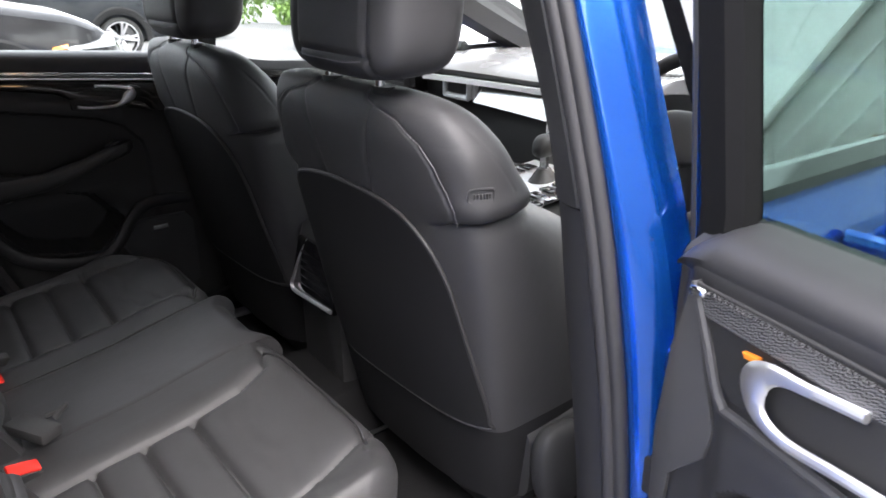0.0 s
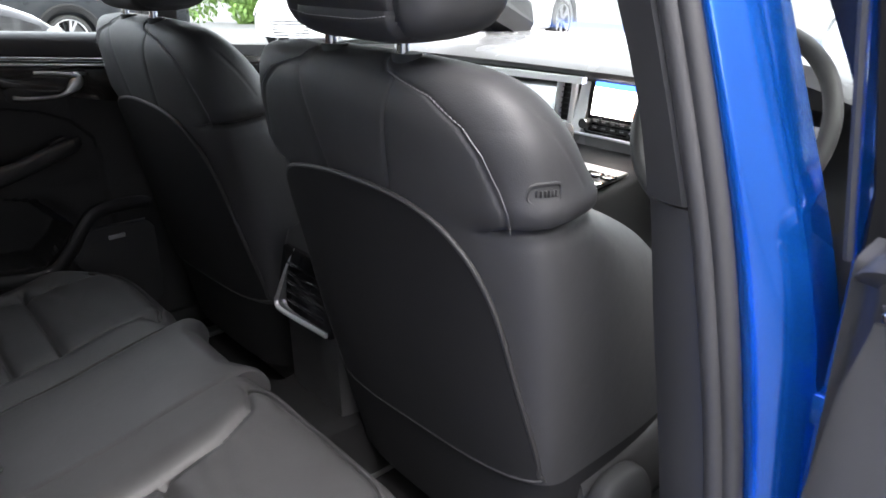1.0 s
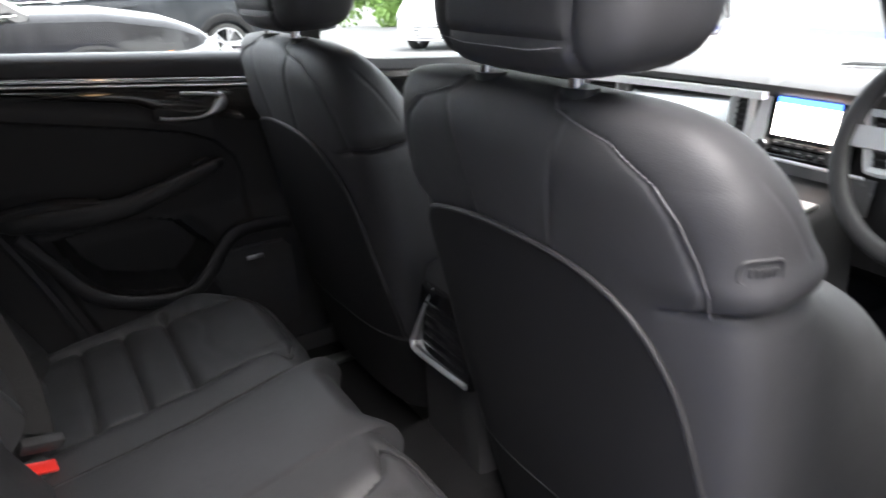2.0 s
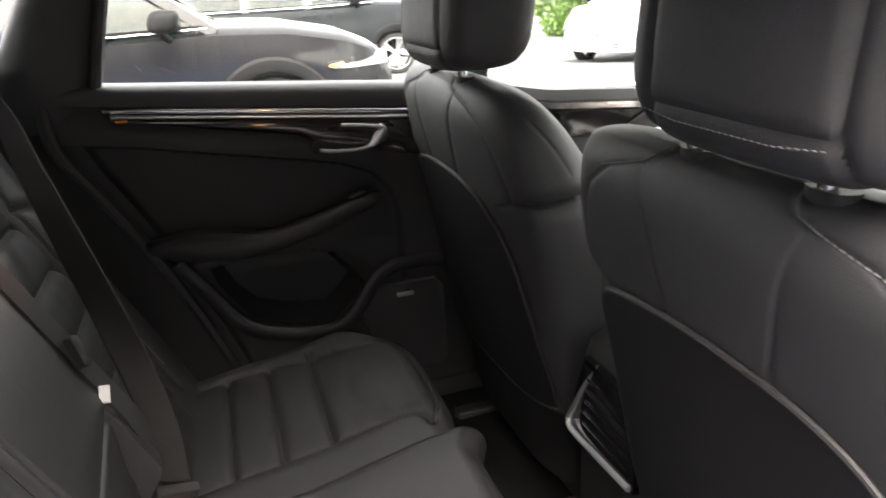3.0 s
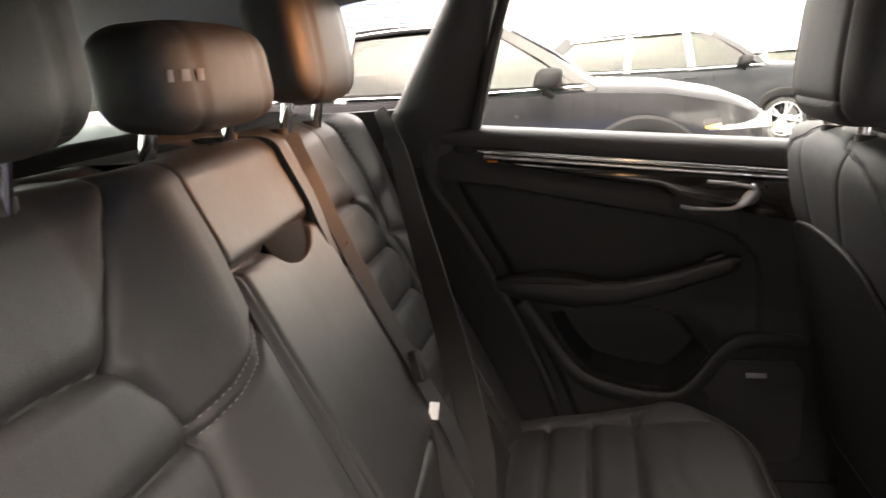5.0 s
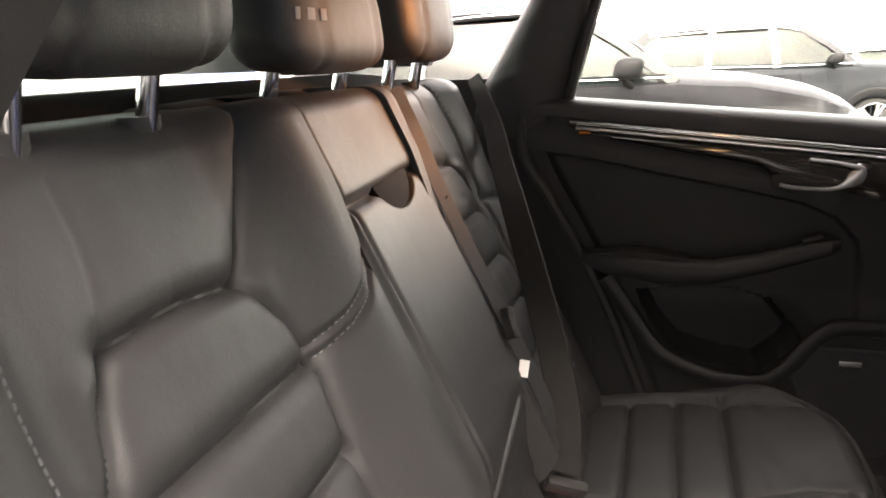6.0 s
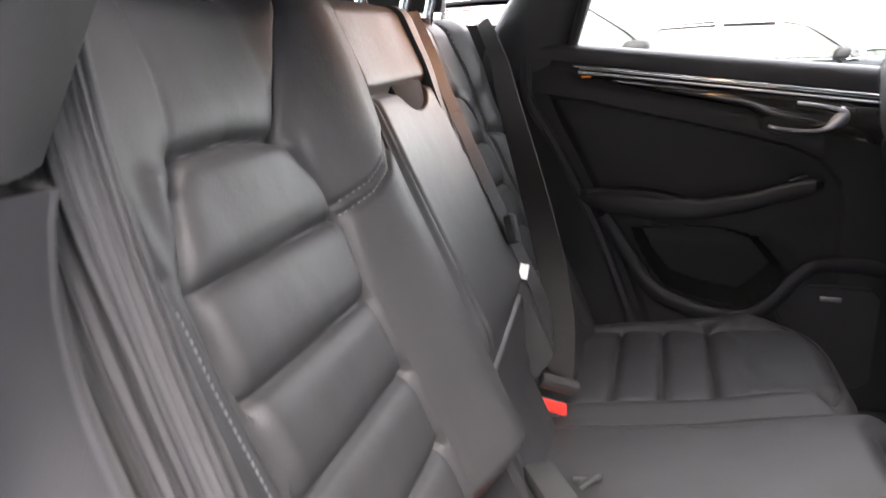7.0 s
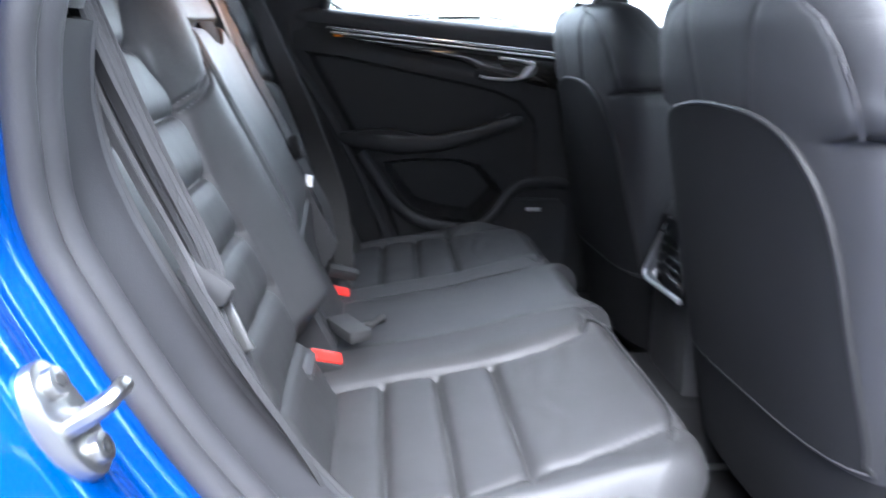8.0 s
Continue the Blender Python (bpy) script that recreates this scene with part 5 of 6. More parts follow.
ob.visible_shadow = False
bm = bmesh.new()
sheet(bm, lambda u, v: on_door(-0.035 + 0.98 * u, 0.38 + 0.69 * v, -0.135 - 0.03 * math.sin(math.pi * v * 0.9)), 20, 20, DN * 0.012)
part("outer_skin", bm, BLUE, door)
bm = bmesh.new()
sheet(bm, lambda u, v: on_door(-0.03 - 0.004 * math.sin(3 * v), 0.38 + 0.66 * v, -0.05 - 0.08 * u), 6, 20, DU * 0.02)
part("door_edge", bm, BLUE, door, "blue painted door edge with hinges")
part("belt_rubber", sweep(bmesh.new(), [on_door(0.02, 1.082, -0.088), on_door(0.93, 1.082, -0.088)], circle(0.009, 8)), RUBBER, door)

door = thing("front_door_right", "closed blue front door with body-coloured pull handle", "car door", "", "structure")
def skin(u, v):
    y, z = 0.815 + 1.15 * u, 0.36 + (0.715 + 0.03 * (1 - u)) * v
    x = 0.935 + 0.035 * math.sin(math.pi * min(1, v * 1.05)) - 0.020 * ease(0.85, 1.0, v) - 0.012 * math.exp(-(((z - 0.80) / 0.05) ** 2)) - 0.015 * ease(0.03, 0, u)
    return Vector((x, y, z))
part("door_skin", sheet(bmesh.new(), skin, 40, 50, (-0.04, 0, 0)), BLUE, door, "glossy blue door skin")
part("inner_panel", sheet(bmesh.new(), lambda u, v: Vector((0.850 - 0.02 * math.sin(math.pi * v) + 0.03 * ease(0.9, 1.0, v), 0.84 + 1.08 * u, 0.44 + 0.645 * v)), 16, 20, (0.03, 0, 0)), PLASTIC_DARK, door, "black inner door panel")
bm = bmesh.new()
tube(bm, [(0.948, 1.02, 1.005), (0.985, 1.035, 1.000), (0.990, 1.06, 0.985), (0.990, 1.18, 0.965), (0.985, 1.23, 0.968), (0.955, 1.245, 0.972)], 0.014, 10, 6)
part("door_handle", bm, BLUE, door, "blue pull handle")
part("belt_moulding", sweep(bmesh.new(), [(0.925, 0.815, 1.108), (0.925, 1.95, 1.075)], [(-0.02, -0.016), (-0.02, 0.014), (0.0, 0.018), (0.012, 0.0), (0.010, -0.016)]), GLOSS_BLACK, door)
bm = bmesh.new()
sheet(bm, lambda u, v: Vector((0.905 - 0.20 * v, 0.83 + 1.05 * u - 0.55 * u * v - 0.06 * v, 1.115 - 0.03 * u + 0.37 * v)), 2, 2, (-0.004, 0, 0))
ob = part("window_glass", bm, FRONT_GLASS, door)
ob.visible_shadow = False
bm = bmesh.new()
rings = []
for z, x in ((1.10, 0.912), (1.28, 0.825), (1.46, 0.735)):
    rings.append([Vector((x - 0.02, 0.796, z)), Vector((x + 0.002, 0.800, z)), Vector((x + 0.002, 0.826, z)), Vector((x - 0.02, 0.830, z))])
loft(bm, rings)
part("pillar_cover", bm, GLOSS_BLACK, door, "gloss black pillar cover")


# ---- dashboard, wheel and console ----
dash = thing("dashboard", "black dashboard with silver-rimmed vents and a lit map screen", "dashboard")
bm = bmesh.new()
rings = []
for i in range(41):
    x = -0.74 + 1.46 * i / 40
    hood = 0.055 * math.exp(-(((x - 0.40) / 0.17) ** 4))
    curve = 0.06 * (abs(x) / 0.74) ** 2
    y = 1.60 - curve
    rings.append([Vector(p) for p in ((x, y + 0.10, 0.60), (x, y + 0.02, 0.66), (x, y + 0.012, 0.83), (x, y + 0.03, 0.86), (x, y + 0.022, 0.955), (x, y - 0.005, 0.99), (x, y - 0.03, 1.003), (x, y - 0.035, 1.016 + hood * 0.6), (x, y - 0.02, 1.030 + hood), (x, y + 0.04, 1.040 + hood), (x, y + 0.30, 1.040 + hood * 0.3), (x, y + 0.52, 1.035), (x, y + 0.56, 0.70))])
loft(bm, [r[7:] for r in rings])
part("dash_top", bm, DASH, dash, "soft black dashboard top", sharp=50)
part("dash_body", loft(bmesh.new(), [r[:8] + r[-1:] for r in rings]), PLASTIC_DARK, dash, "black dashboard front", sharp=50)
def dash_strip(x0, x1, zlo, zhi, out, n=30, lean=0.0):
    def at(u, v):
        x = x0 + (x1 - x0) * u
        return Vector((x, 1.615 - 0.06 * (abs(x) / 0.74) ** 2 - out + lean * (v - 0.5) + 0.012 * lean * (2 * v - 1) ** 2, zlo(x) + (zhi(x) - zlo(x)) * v))
    return sheet(bmesh.new(), at, n, 4, (0, 0.02, 0))
part("silver_line", dash_strip(-0.66, -0.045, lambda x: 0.983 + 0.012 * (x + 0.09), lambda x: 0.999 + 0.012 * (x + 0.09), 0.056), SILVER, dash)
part("gloss_panel", dash_strip(-0.455, -0.150, lambda x: 0.905 - 0.05 * (x + 0.17), lambda x: 0.980 + 0.012 * (x + 0.09), 0.020, 30, 0.026), INLAY, dash, "glossy dark dashboard inlay")
def vent(x0, x1, z0, z1, skew):
    """An upright air vent: a silver rim, a dark box and slats."""
    def at(a, b, h):
        return Vector((x0 + (x1 - x0) * a + skew * (b - 0.5), 1.605 - 0.06 * (abs(x0) / 0.74) ** 2 - h, z0 + (z1 - z0) * b))
    bm = bmesh.new()
    sweep(bm, spline([at(a, b, 0.008) for a, b in ((0, 0.1), (0, 0.9), (0.12, 1), (0.9, 1), (1, 0.95), (1, 0.1), (0.85, 0), (0.12, 0))], 4, True), circle(0.0098, 8), (0, 1, 0), True)
    rim = part("vent_rim", bm, SILVER, dash, "silver vent rim")
    bm = bmesh.new()
    prism(bm, [(0, 0), (1, 0), (1, 1), (0, 1)], lambda a, b, h: at(a, b, h - 0.01), 0.012)
    part("vent_box", bm, PLASTIC_DARK, rim)
    for k in range(8):
        bm = bmesh.new()
        p, q = at(0.06, (k + 0.6) / 8.2, 0.004), at(0.94, (k + 0.6) / 8.2, 0.004)
        sweep(bm, [p, q], [(-0.006, -0.002), (-0.006, 0.001), (0.006, 0.003), (0.006, 0.0)])
        part("vent_slat", bm, PLASTIC, rim)
vent(-0.145, -0.098, 0.872, 0.985, 0.012)
vent(0.175, 0.222, 0.872, 0.985, -0.012)
vent(-0.595, -0.475, 0.928, 0.984, 0.004)
for x in (-0.612, -0.462):
    bm = bmesh.new()
    box(bm, (x, 1.572, 0.957), (0.022, 0.016, 0.066), 0.004)
    part("silver_spoke", bm, SILVER, dash, "silver bar beside the end vent")
bm = bmesh.new()
sheet(bm, lambda u, v: Vector((-0.096 + 0.034 * u + 0.026 * v, 1.602 - 0.018 + 0.016 * v, 0.858 + 0.145 * v)), 3, 8, (0, 0.02, 0))
part("silver_spoke", bm, SILVER, dash, "silver centre surround")
bm = bmesh.new()
prism(bm, [(-0.062, 0.862), (0.14, 0.862), (0.15, 1.0), (-0.042, 1.0)], lambda a, b, h: Vector((a, 1.612 - h, b)), 0.02, 0.003)
part("centre_panel", bm, GLOSS_BLACK, dash)
def plate(name, x0, x1, z0, z1, y, mat, lean=0.0, label=""):
    bm = bmesh.new()
    prism(bm, [(x0, z0), (x1, z0), (x1 + lean, z1), (x0 + lean, z1)], lambda a, b, h: Vector((a, y - h, b)), 0.003)
    return part(name, bm, mat, dash, label)
plate("screen", -0.036, 0.105, 0.908, 0.977, 1.592, SCREEN, 0.008, "lit navigation map screen")
plate("screen_bar", -0.028, 0.113, 0.977, 0.990, 1.592, SCREEN_BLUE, 0.002, "blue title bar")
plate("screen_area", 0.055, 0.100, 0.912, 0.930, 1.5885, SCREEN_ROAD)
for x in (-0.045, 0.115):
    bm = bmesh.new()
    sweep(bm, [(x, 1.592, 0.886), (x, 1.572, 0.886), (x, 1.568, 0.886)], circle(0.012, 18), (0, 0, 1))
    knob = part("knob", bm, PLASTIC_DARK, dash)
    bm = bmesh.new()
    sweep(bm, [(x + 0.012 * math.cos(a), 1.570, 0.886 + 0.012 * math.sin(a)) for a in [i * 0.3927 for i in range(16)]], circle(0.0015, 6), (0, 1, 0), True)
    part("knob_ring", bm, CHROME, knob)
for r in range(2):
    for k in range(5):
        bm = bmesh.new()
        box(bm, (-0.018 + 0.027 * k, 1.588, 0.893 - 0.015 * r), (0.024, 0.008, 0.010), 0.002)
        key = part("button", bm, PLASTIC_DARK, dash)
        bm = bmesh.new()
        box(bm, (-0.018 + 0.027 * k, 1.5835, 0.894 - 0.015 * r), (0.012, 0.001, 0.002))
        part("key_mark", bm, LABEL_GREY, key)
plate("lower_panel", -0.14, 0.19, 0.775, 0.852, 1.60, DASH, 0.01)
bm = bmesh.new()
tube(bm, [(-0.13, 1.585, 0.855), (0.02, 1.58, 0.858), (0.18, 1.585, 0.855)], 0.004, 6, 6)
part("silver_edge", bm, SATIN, dash)
bm = bmesh.new()
for k in range(14):
    box(bm, (0.02 + 0.010 * k, 1.74 + 0.004 * k, 1.046 + 0.0), (0.004, 0.05, 0.004), 0.0)
part("speaker_slots", bm, PLASTIC_DARK, dash)

wheel = thing("steering_wheel", "black leather steering wheel with silver spokes", "steering wheel")
WM = look((0.425, 1.40, 0.985), (0.425, 1.10, 1.12))
def ring_of(r, n=48):
    return [WM @ Vector((r * math.cos(2 * math.pi * i / n), r * math.sin(2 * math.pi * i / n), 0)) for i in range(n)]
bm = bmesh.new()
sweep(bm, ring_of(0.182), circle(0.0165, 12), WM.to_3x3() @ Vector((0, 0, 1)), True)
part("rim", bm, LEATHER, wheel)
bm = bmesh.new()
round_block(bm, (0, 0, 0), (0.15, 0.12, 0.06), 2.6, 28, 12)
bm.transform(WM)
part("hub", bm, PLASTIC_DARK, wheel)
for a in (0, math.pi, -math.pi / 2):
    bm = bmesh.new()
    d = Vector((math.cos(a), math.sin(a), 0))
    sweep(bm, [WM @ (d * 0.05), WM @ (d * 0.175)], [(-0.018, -0.006), (-0.018, 0.005), (0.018, 0.005), (0.018, -0.006)], WM.to_3x3() @ Vector((0, 0, 1)))
    part("spoke", bm, SATIN, wheel, "silver spoke")
bm = bmesh.new()
tube(bm, [(0.425, 1.41, 0.98), (0.425, 1.62, 0.90)], 0.045, 16, 2)
part("column", bm, PLASTIC_DARK, wheel)

console = thing("centre_console", "black centre console with buttons and a chrome-framed rear panel", "console")
bm = bmesh.new()
rings = []
for y, z, w in ((0.725, 0.78, 0.085), (0.74, 0.815, 0.09), (0.80, 0.83, 0.10), (1.05, 0.815, 0.115), (1.12, 0.77, 0.125), (1.30, 0.772, 0.132), (1.48, 0.80, 0.14), (1.62, 0.83, 0.145)):
    rings.append([Vector((0.02 + a * w, y, b)) for a, b in ((-1, 0.42), (-1, z - 0.025), (-0.93, z - 0.006), (-0.8, z), (0.8, z), (0.93, z - 0.006), (1, z - 0.025), (1, 0.42))])
loft(bm, rings)
part("console_body", bm, PLASTIC_DARK, console, sharp=50)
bm = bmesh.new()
prism(bm, [(-0.075, 0.66), (0.115, 0.66), (0.105, 0.79), (-0.045, 0.79)], lambda a, b, h: Vector((a, 0.722 - h + 0.10 * (b - 0.72), b)), 0.012, 0.004)
rear_panel = part("rear_vent_panel", bm, GLOSS_BLACK, console, "gloss black rear air panel")
bm = bmesh.new()
tube(bm, [(-0.008, 0.722, 0.788), (-0.035, 0.715, 0.745), (-0.060, 0.706, 0.690), (-0.066, 0.703, 0.672), (-0.050, 0.701, 0.662), (0.02, 0.701, 0.664), (0.11, 0.702, 0.668)], 0.0048, 8, 6)
part("chrome_frame", bm, SATIN, rear_panel, "chrome frame")
for k in range(5):
    bm = bmesh.new()
    box(bm, (0.035, 0.7085 + 0.0018 * k, 0.690 + 0.018 * k), (0.12, 0.008, 0.005), 0.001)
    part("vent_slat", bm, GLOSS_BLACK, rear_panel)
bm = bmesh.new()
prism(bm, [(-0.10, 1.12), (0.14, 1.12), (0.15, 1.50), (-0.11, 1.50)], lambda a, b, h: Vector((a, b, 0.772 + 0.09 * (b - 1.12) + h)), 0.008, 0.004)
deck = part("switch_deck", bm, SATIN, console, "silver-edged switch deck")
for s in (-1, 1):
    for k in range(7):
        bm = bmesh.new()
        box(bm, (0.02 + s * 0.085, 1.16 + 0.045 * k, 0.786 + 0.09 * (0.04 + 0.045 * k)), (0.042, 0.034, 0.008), 0.003)
        part("switch", bm, GLOSS_BLACK, deck)
    for k in range(7):
        bm = bmesh.new()
        box(bm, (0.02 + s * 0.128, 1.16 + 0.045 * k, 0.786 + 0.09 * (0.04 + 0.045 * k)), (0.025, 0.030, 0.007), 0.002)
        part("switch", bm, CHROME if k % 2 else GLOSS_BLACK, deck)
lever = thing("gear_lever", "black gear lever with chrome collar", "gear lever")
bm = bmesh.new()
round_block(bm, (0.025, 1.40, 0.895), (0.05, 0.07, 0.06), 2.6, 24, 14, 0.2)
part("knob", bm, PLASTIC_DARK, lever)
bm = bmesh.new()
tube(bm, [(0.025, 1.40, 0.87), (0.025, 1.40, 0.81)], 0.012, 10, 3)
part("stem", bm, CHROME, lever)
bm = bmesh.new()
rings = [[Vector((0.025 + r * math.cos(a * 0.5236), 1.40 + r * 1.2 * math.sin(a * 0.5236), z)) for a in range(12)] for r, z in ((0.042, 0.796), (0.030, 0.812), (0.016, 0.835))]
loft(bm, rings)
part("gaiter", bm, LEATHER, lever)

# floor mats, and the unseen lamp added to the roof lining for the warm light
for x in (0.36, -0.36):
    floor_mat = thing("floor_mat", "charcoal carpet floor mat", "floor mat", "rear floor mats")
    bm = bmesh.new()
    def mat_at(u, v):
        a, b = x - 0.21 + 0.42 * u, 0.42 + 0.50 * v
        return Vector((a, b, 0.374 + 0.01 * ease(0.7, 1, v) + 0.16 * ease(0.35, 0.1, b) + 0.003 * noise.noise((a * 11, b * 11, 0))))
    part("mat", sheet(bm, mat_at, 30, 30, (0, 0, -0.01)), MAT, floor_mat)
dome = thing("added_warm_lamp", "unseen warm lamp added in the roof lining", "lamp")
bm = bmesh.new()
box(bm, (-0.46, 0.42, 1.482), (0.20, 0.10, 0.02), 0.006)
part("housing", bm, PLASTIC, dome)
bm = bmesh.new()
box(bm, (-0.46, 0.42, 1.471), (0.10, 0.05, 0.006), 0.002)
part("lens", bm, LENS, dome)

# windscreen
bm = bmesh.new()
sheet(bm, lambda u, v: Vector(((-0.70 + 1.40 * u) * (1 - 0.16 * v), 2.14 - 0.83 * v - 0.05 * (2 * u - 1) ** 2 * (1 - v), 1.045 + 0.42 * v)), 10, 4, (0, 0.004, 0.004))
ob = part("windscreen", bm, CLEAR, car)
ob.visible_shadow = False
bm = bmesh.new()
sheet(bm, lambda u, v: Vector((-0.80 + 1.6 * u, 2.12 + 0.95 * v - 0.12 * (2 * u - 1) ** 2, 0.87 - 0.10 * v ** 2 - 0.03 * (2 * u - 1) ** 2)), 16, 10, (0, 0, -0.04))
part("bonnet", bm, BLUE, car)


# ---- outside ----
GROUND_Z = 0.06
ASPHALT = material("worn asphalt", (0.12, 0.12, 0.12), 0.9, grain=120, bump=0.5, depth=0.004, vary=0.3)
def ground_at(x, y):
    """The car park falls away gently beyond the first row."""
    return GROUND_Z - min(2.2, 0.055 * max(0.0, 0.5 * y - 0.87 * x - 8.0))
def ground_sheet(u, v):
    x, y = ((2 * u - 1) ** 3 * 400 - 10), ((2 * v - 1) ** 3 * 400 + 4)
    return Vector((x, y, ground_at(x, y)))
ground = tagged(part("ground", sheet(bmesh.new(), ground_sheet, 80, 80, (0, 0, -0.3)), ASPHALT), "grey asphalt car park", "ground", "", "structure")

TYRE = material("black tyre rubber", (0.02, 0.02, 0.02), 0.8, bump=0.3)
ALLOY = material("silver alloy", (0.5, 0.5, 0.52), 0.35, metal=1.0, bump=0)
PAINT_BLACK = paint_material("black car paint", (0.013, 0.013, 0.0145), 0.2, 0.1, 0.20, 0.25)
PAINT_GREY = paint_material("grey car paint", (0.018, 0.020, 0.023), 0.3, 0.3, 0.12, 0.15)
PAINT_WHITE = paint_material("white car paint", (0.78, 0.78, 0.78), 0.3, 0.0)
PAINT_SILVER = paint_material("silver car paint", (0.5, 0.51, 0.53), 0.3, 0.4)
CAR_GLASS = glass_material("car glass", (0.30, 0.37, 0.34), 0.05)
LAMP = material("clear headlamp", (0.14, 0.145, 0.15), 0.12, coat=1.0, bump=0)
CLADDING = material("black arch cladding", (0.009, 0.009, 0.0095), 0.6, spec=0.2, grain=600, bump=0.2)
CABIN = material("dark cabin", (0.03, 0.03, 0.03), 0.8, bump=0)

def wheel_set(parent, x, y, z, r, side):
    tyre_ = bmesh.new()
    line = [Vector((x, y + (r - 0.055) * math.cos(i * math.pi / 16), z + (r - 0.055) * math.sin(i * math.pi / 16))) for i in range(32)]
    sweep(tyre_, line, [(0.055 * math.cos(i * math.pi / 5), 0.10 * math.sin(i * math.pi / 5)) for i in range(10)], (1, 0, 0), True)
    w = part("tyre", tyre_, TYRE, parent)
    rim = bmesh.new()
    for k in range(5):
        a = k * 2 * math.pi / 5
        for da in (-0.16, 0.16):
            sweep(rim, [(x + side * 0.07, y + 0.03 * math.cos(a), z + 0.03 * math.sin(a)), (x + side * 0.085, y + (r - 0.09) * math.cos(a + da), z + (r - 0.09) * math.sin(a + da))], [(-0.018, -0.01), (-0.018, 0.01), (0.018, 0.01), (0.018, -0.01)], (1, 0, 0))
    sweep(rim, [Vector((x + side * 0.08, y + (r - 0.085) * math.cos(i * math.pi / 16), z + (r - 0.085) * math.sin(i * math.pi / 16))) for i in range(32)], circle(0.014, 6), (1, 0, 0), True)
    part("rim", rim, ALLOY, w)

def parked_car(label, paint, m, L=4.6, W=1.84, H=1.48, belt=0.98, hood=0.96, nose=0.74, cowl=1.15, deck=0.98, suv=False, group="parked cars"):
    """A parked car, nose towards +y, its middle at the origin and the ground at 0."""
    ob = thing("parked_car", label, "car", group)
    h2, w2 = L / 2, W / 2
    tail = -h2 + (0.45 if not suv else 0.12)
    a1, a2, a3 = cowl - 0.75, -h2 + (1.25 if not suv else 0.65), tail
    ys = [-h2, -h2 + 0.05, -h2 + 0.2, tail + 0.2, -1.2, -0.4, 0.4, cowl, cowl + 0.5, h2 - 0.35, h2 - 0.12, h2]
    top = [deck - 0.12, deck - 0.03, deck, deck + 0.02, belt + 0.01, belt, belt - 0.01, hood + 0.03, hood, nose + 0.10, nose, nose - 0.12]
    wid = [w2 * 0.82, w2 * 0.92, w2 * 0.97, w2, w2, w2, w2, w2, w2 * 0.98, w2 * 0.92, w2 * 0.84, w2 * 0.70]
    line = np.linspace(-h2, h2, 60)
    bm = bmesh.new()
    rings = []
    wheels = (-L * 0.30, L * 0.30)
    for y in line:
        t, w = float(np.interp(y, ys, top)), float(np.interp(y, ys, wid))
        low = 0.24 + 0.06 * (abs(y) / h2) ** 4
        arch = max((0.40 - abs(y - c)) / 0.40 for c in wheels)
        lip = 0.30 * math.sqrt(max(0, arch * (2 - arch))) if arch > 0 else 0
        lip = min(lip, 0.36)
        base = max(low, 0.34 + lip - 0.02) if arch > 0 else low
        half = [(0.55, base - 0.02), (0.93, base), (0.995, base + 0.04 + 0.02), (1.0, base + 0.42 * (t - base)), (0.988, t - 0.15), (0.970, t - 0.045), (0.905, t - 0.004), (0.55, t + 0.025), (0.0, t + 0.035)]
        ring = [Vector((w * a, y, b)) for a, b in half] + [Vector((-w * a, y, b)) for a, b in half[-2::-1]]
        rings.append(ring)
    loft(bm, rings)
    body = part("body", bm, paint, ob, sharp=40)
    # greenhouse: roof over four pillars, panes between them
    def roof_z(y):
        k = (y - a2) / (a1 - a2)
        return H - 0.07 * (2 * k - 1) ** 2
    bm = bmesh.new()
    sheet(bm, lambda u, v: Vector(((2 * u - 1) * (w2 * 0.70) * (1 - 0.06 * (2 * v - 1) ** 2), a2 + (a1 - a2) * v, roof_z(a2 + (a1 - a2) * v) - 0.035 * (2 * u - 1) ** 4)), 12, 20, (0, 0, -0.03))
    part("roof", bm, paint, ob)
    for s in (1, -1):
        lowx, upx = s * w2 * 0.93, s * w2 * 0.68
        posts = (((cowl, hood + 0.02), (a1, roof_z(a1) - 0.03), 0.038), ((0.10, belt), (0.02, H - 0.06), 0.05), ((-0.85, belt), (-0.80, H - 0.07), 0.05), ((a3, belt + 0.02), (a2, roof_z(a2) - 0.03), 0.09))
        for (y0, z0), (y1, z1), r in posts:
            bm = bmesh.new()
            sweep(bm, [(lowx, y0, z0 - 0.03), ((lowx + upx) / 2 + s * 0.03, (y0 + y1) / 2, (z0 + z1) / 2 + 0.02), (upx, y1, z1 + 0.01)], [(-r, -0.025), (-r, 0.02), (r, 0.02), (r, -0.025)], (s, 0, 0.3))
            part("pillar", bm, paint if r != 0.05 else GLOSS_BLACK, ob)
        spans = (((0.12, cowl - 0.08), (0.04, a1 - 0.02)), ((-0.83, 0.08), (-0.78, 0.0)), ((a3 + 0.1, -0.87), (a2 + 0.05, -0.82)))
        for (y0, y1), (t0, t1) in spans:
            bm = bmesh.new()
            sheet(bm, lambda u, v: Vector((lowx + (upx - lowx) * v + s * 0.02 * math.sin(math.pi * v), (y0 + (y1 - y0) * u) * (1 - v) + (t0 + (t1 - t0) * u) * v, belt - 0.01 + (H - 0.07 - belt) * v)), 2, 6, (-s * 0.006, 0, 0))
            part("side_window", bm, CAR_GLASS, ob)
        bm = bmesh.new()
        tube(bm, [(lowx + s * 0.012, a3 + 0.05, belt + 0.02), (lowx + s * 0.016, 0, belt + 0.0), (lowx + s * 0.01, cowl - 0.05, hood + 0.035)], 0.006, 6, 6)
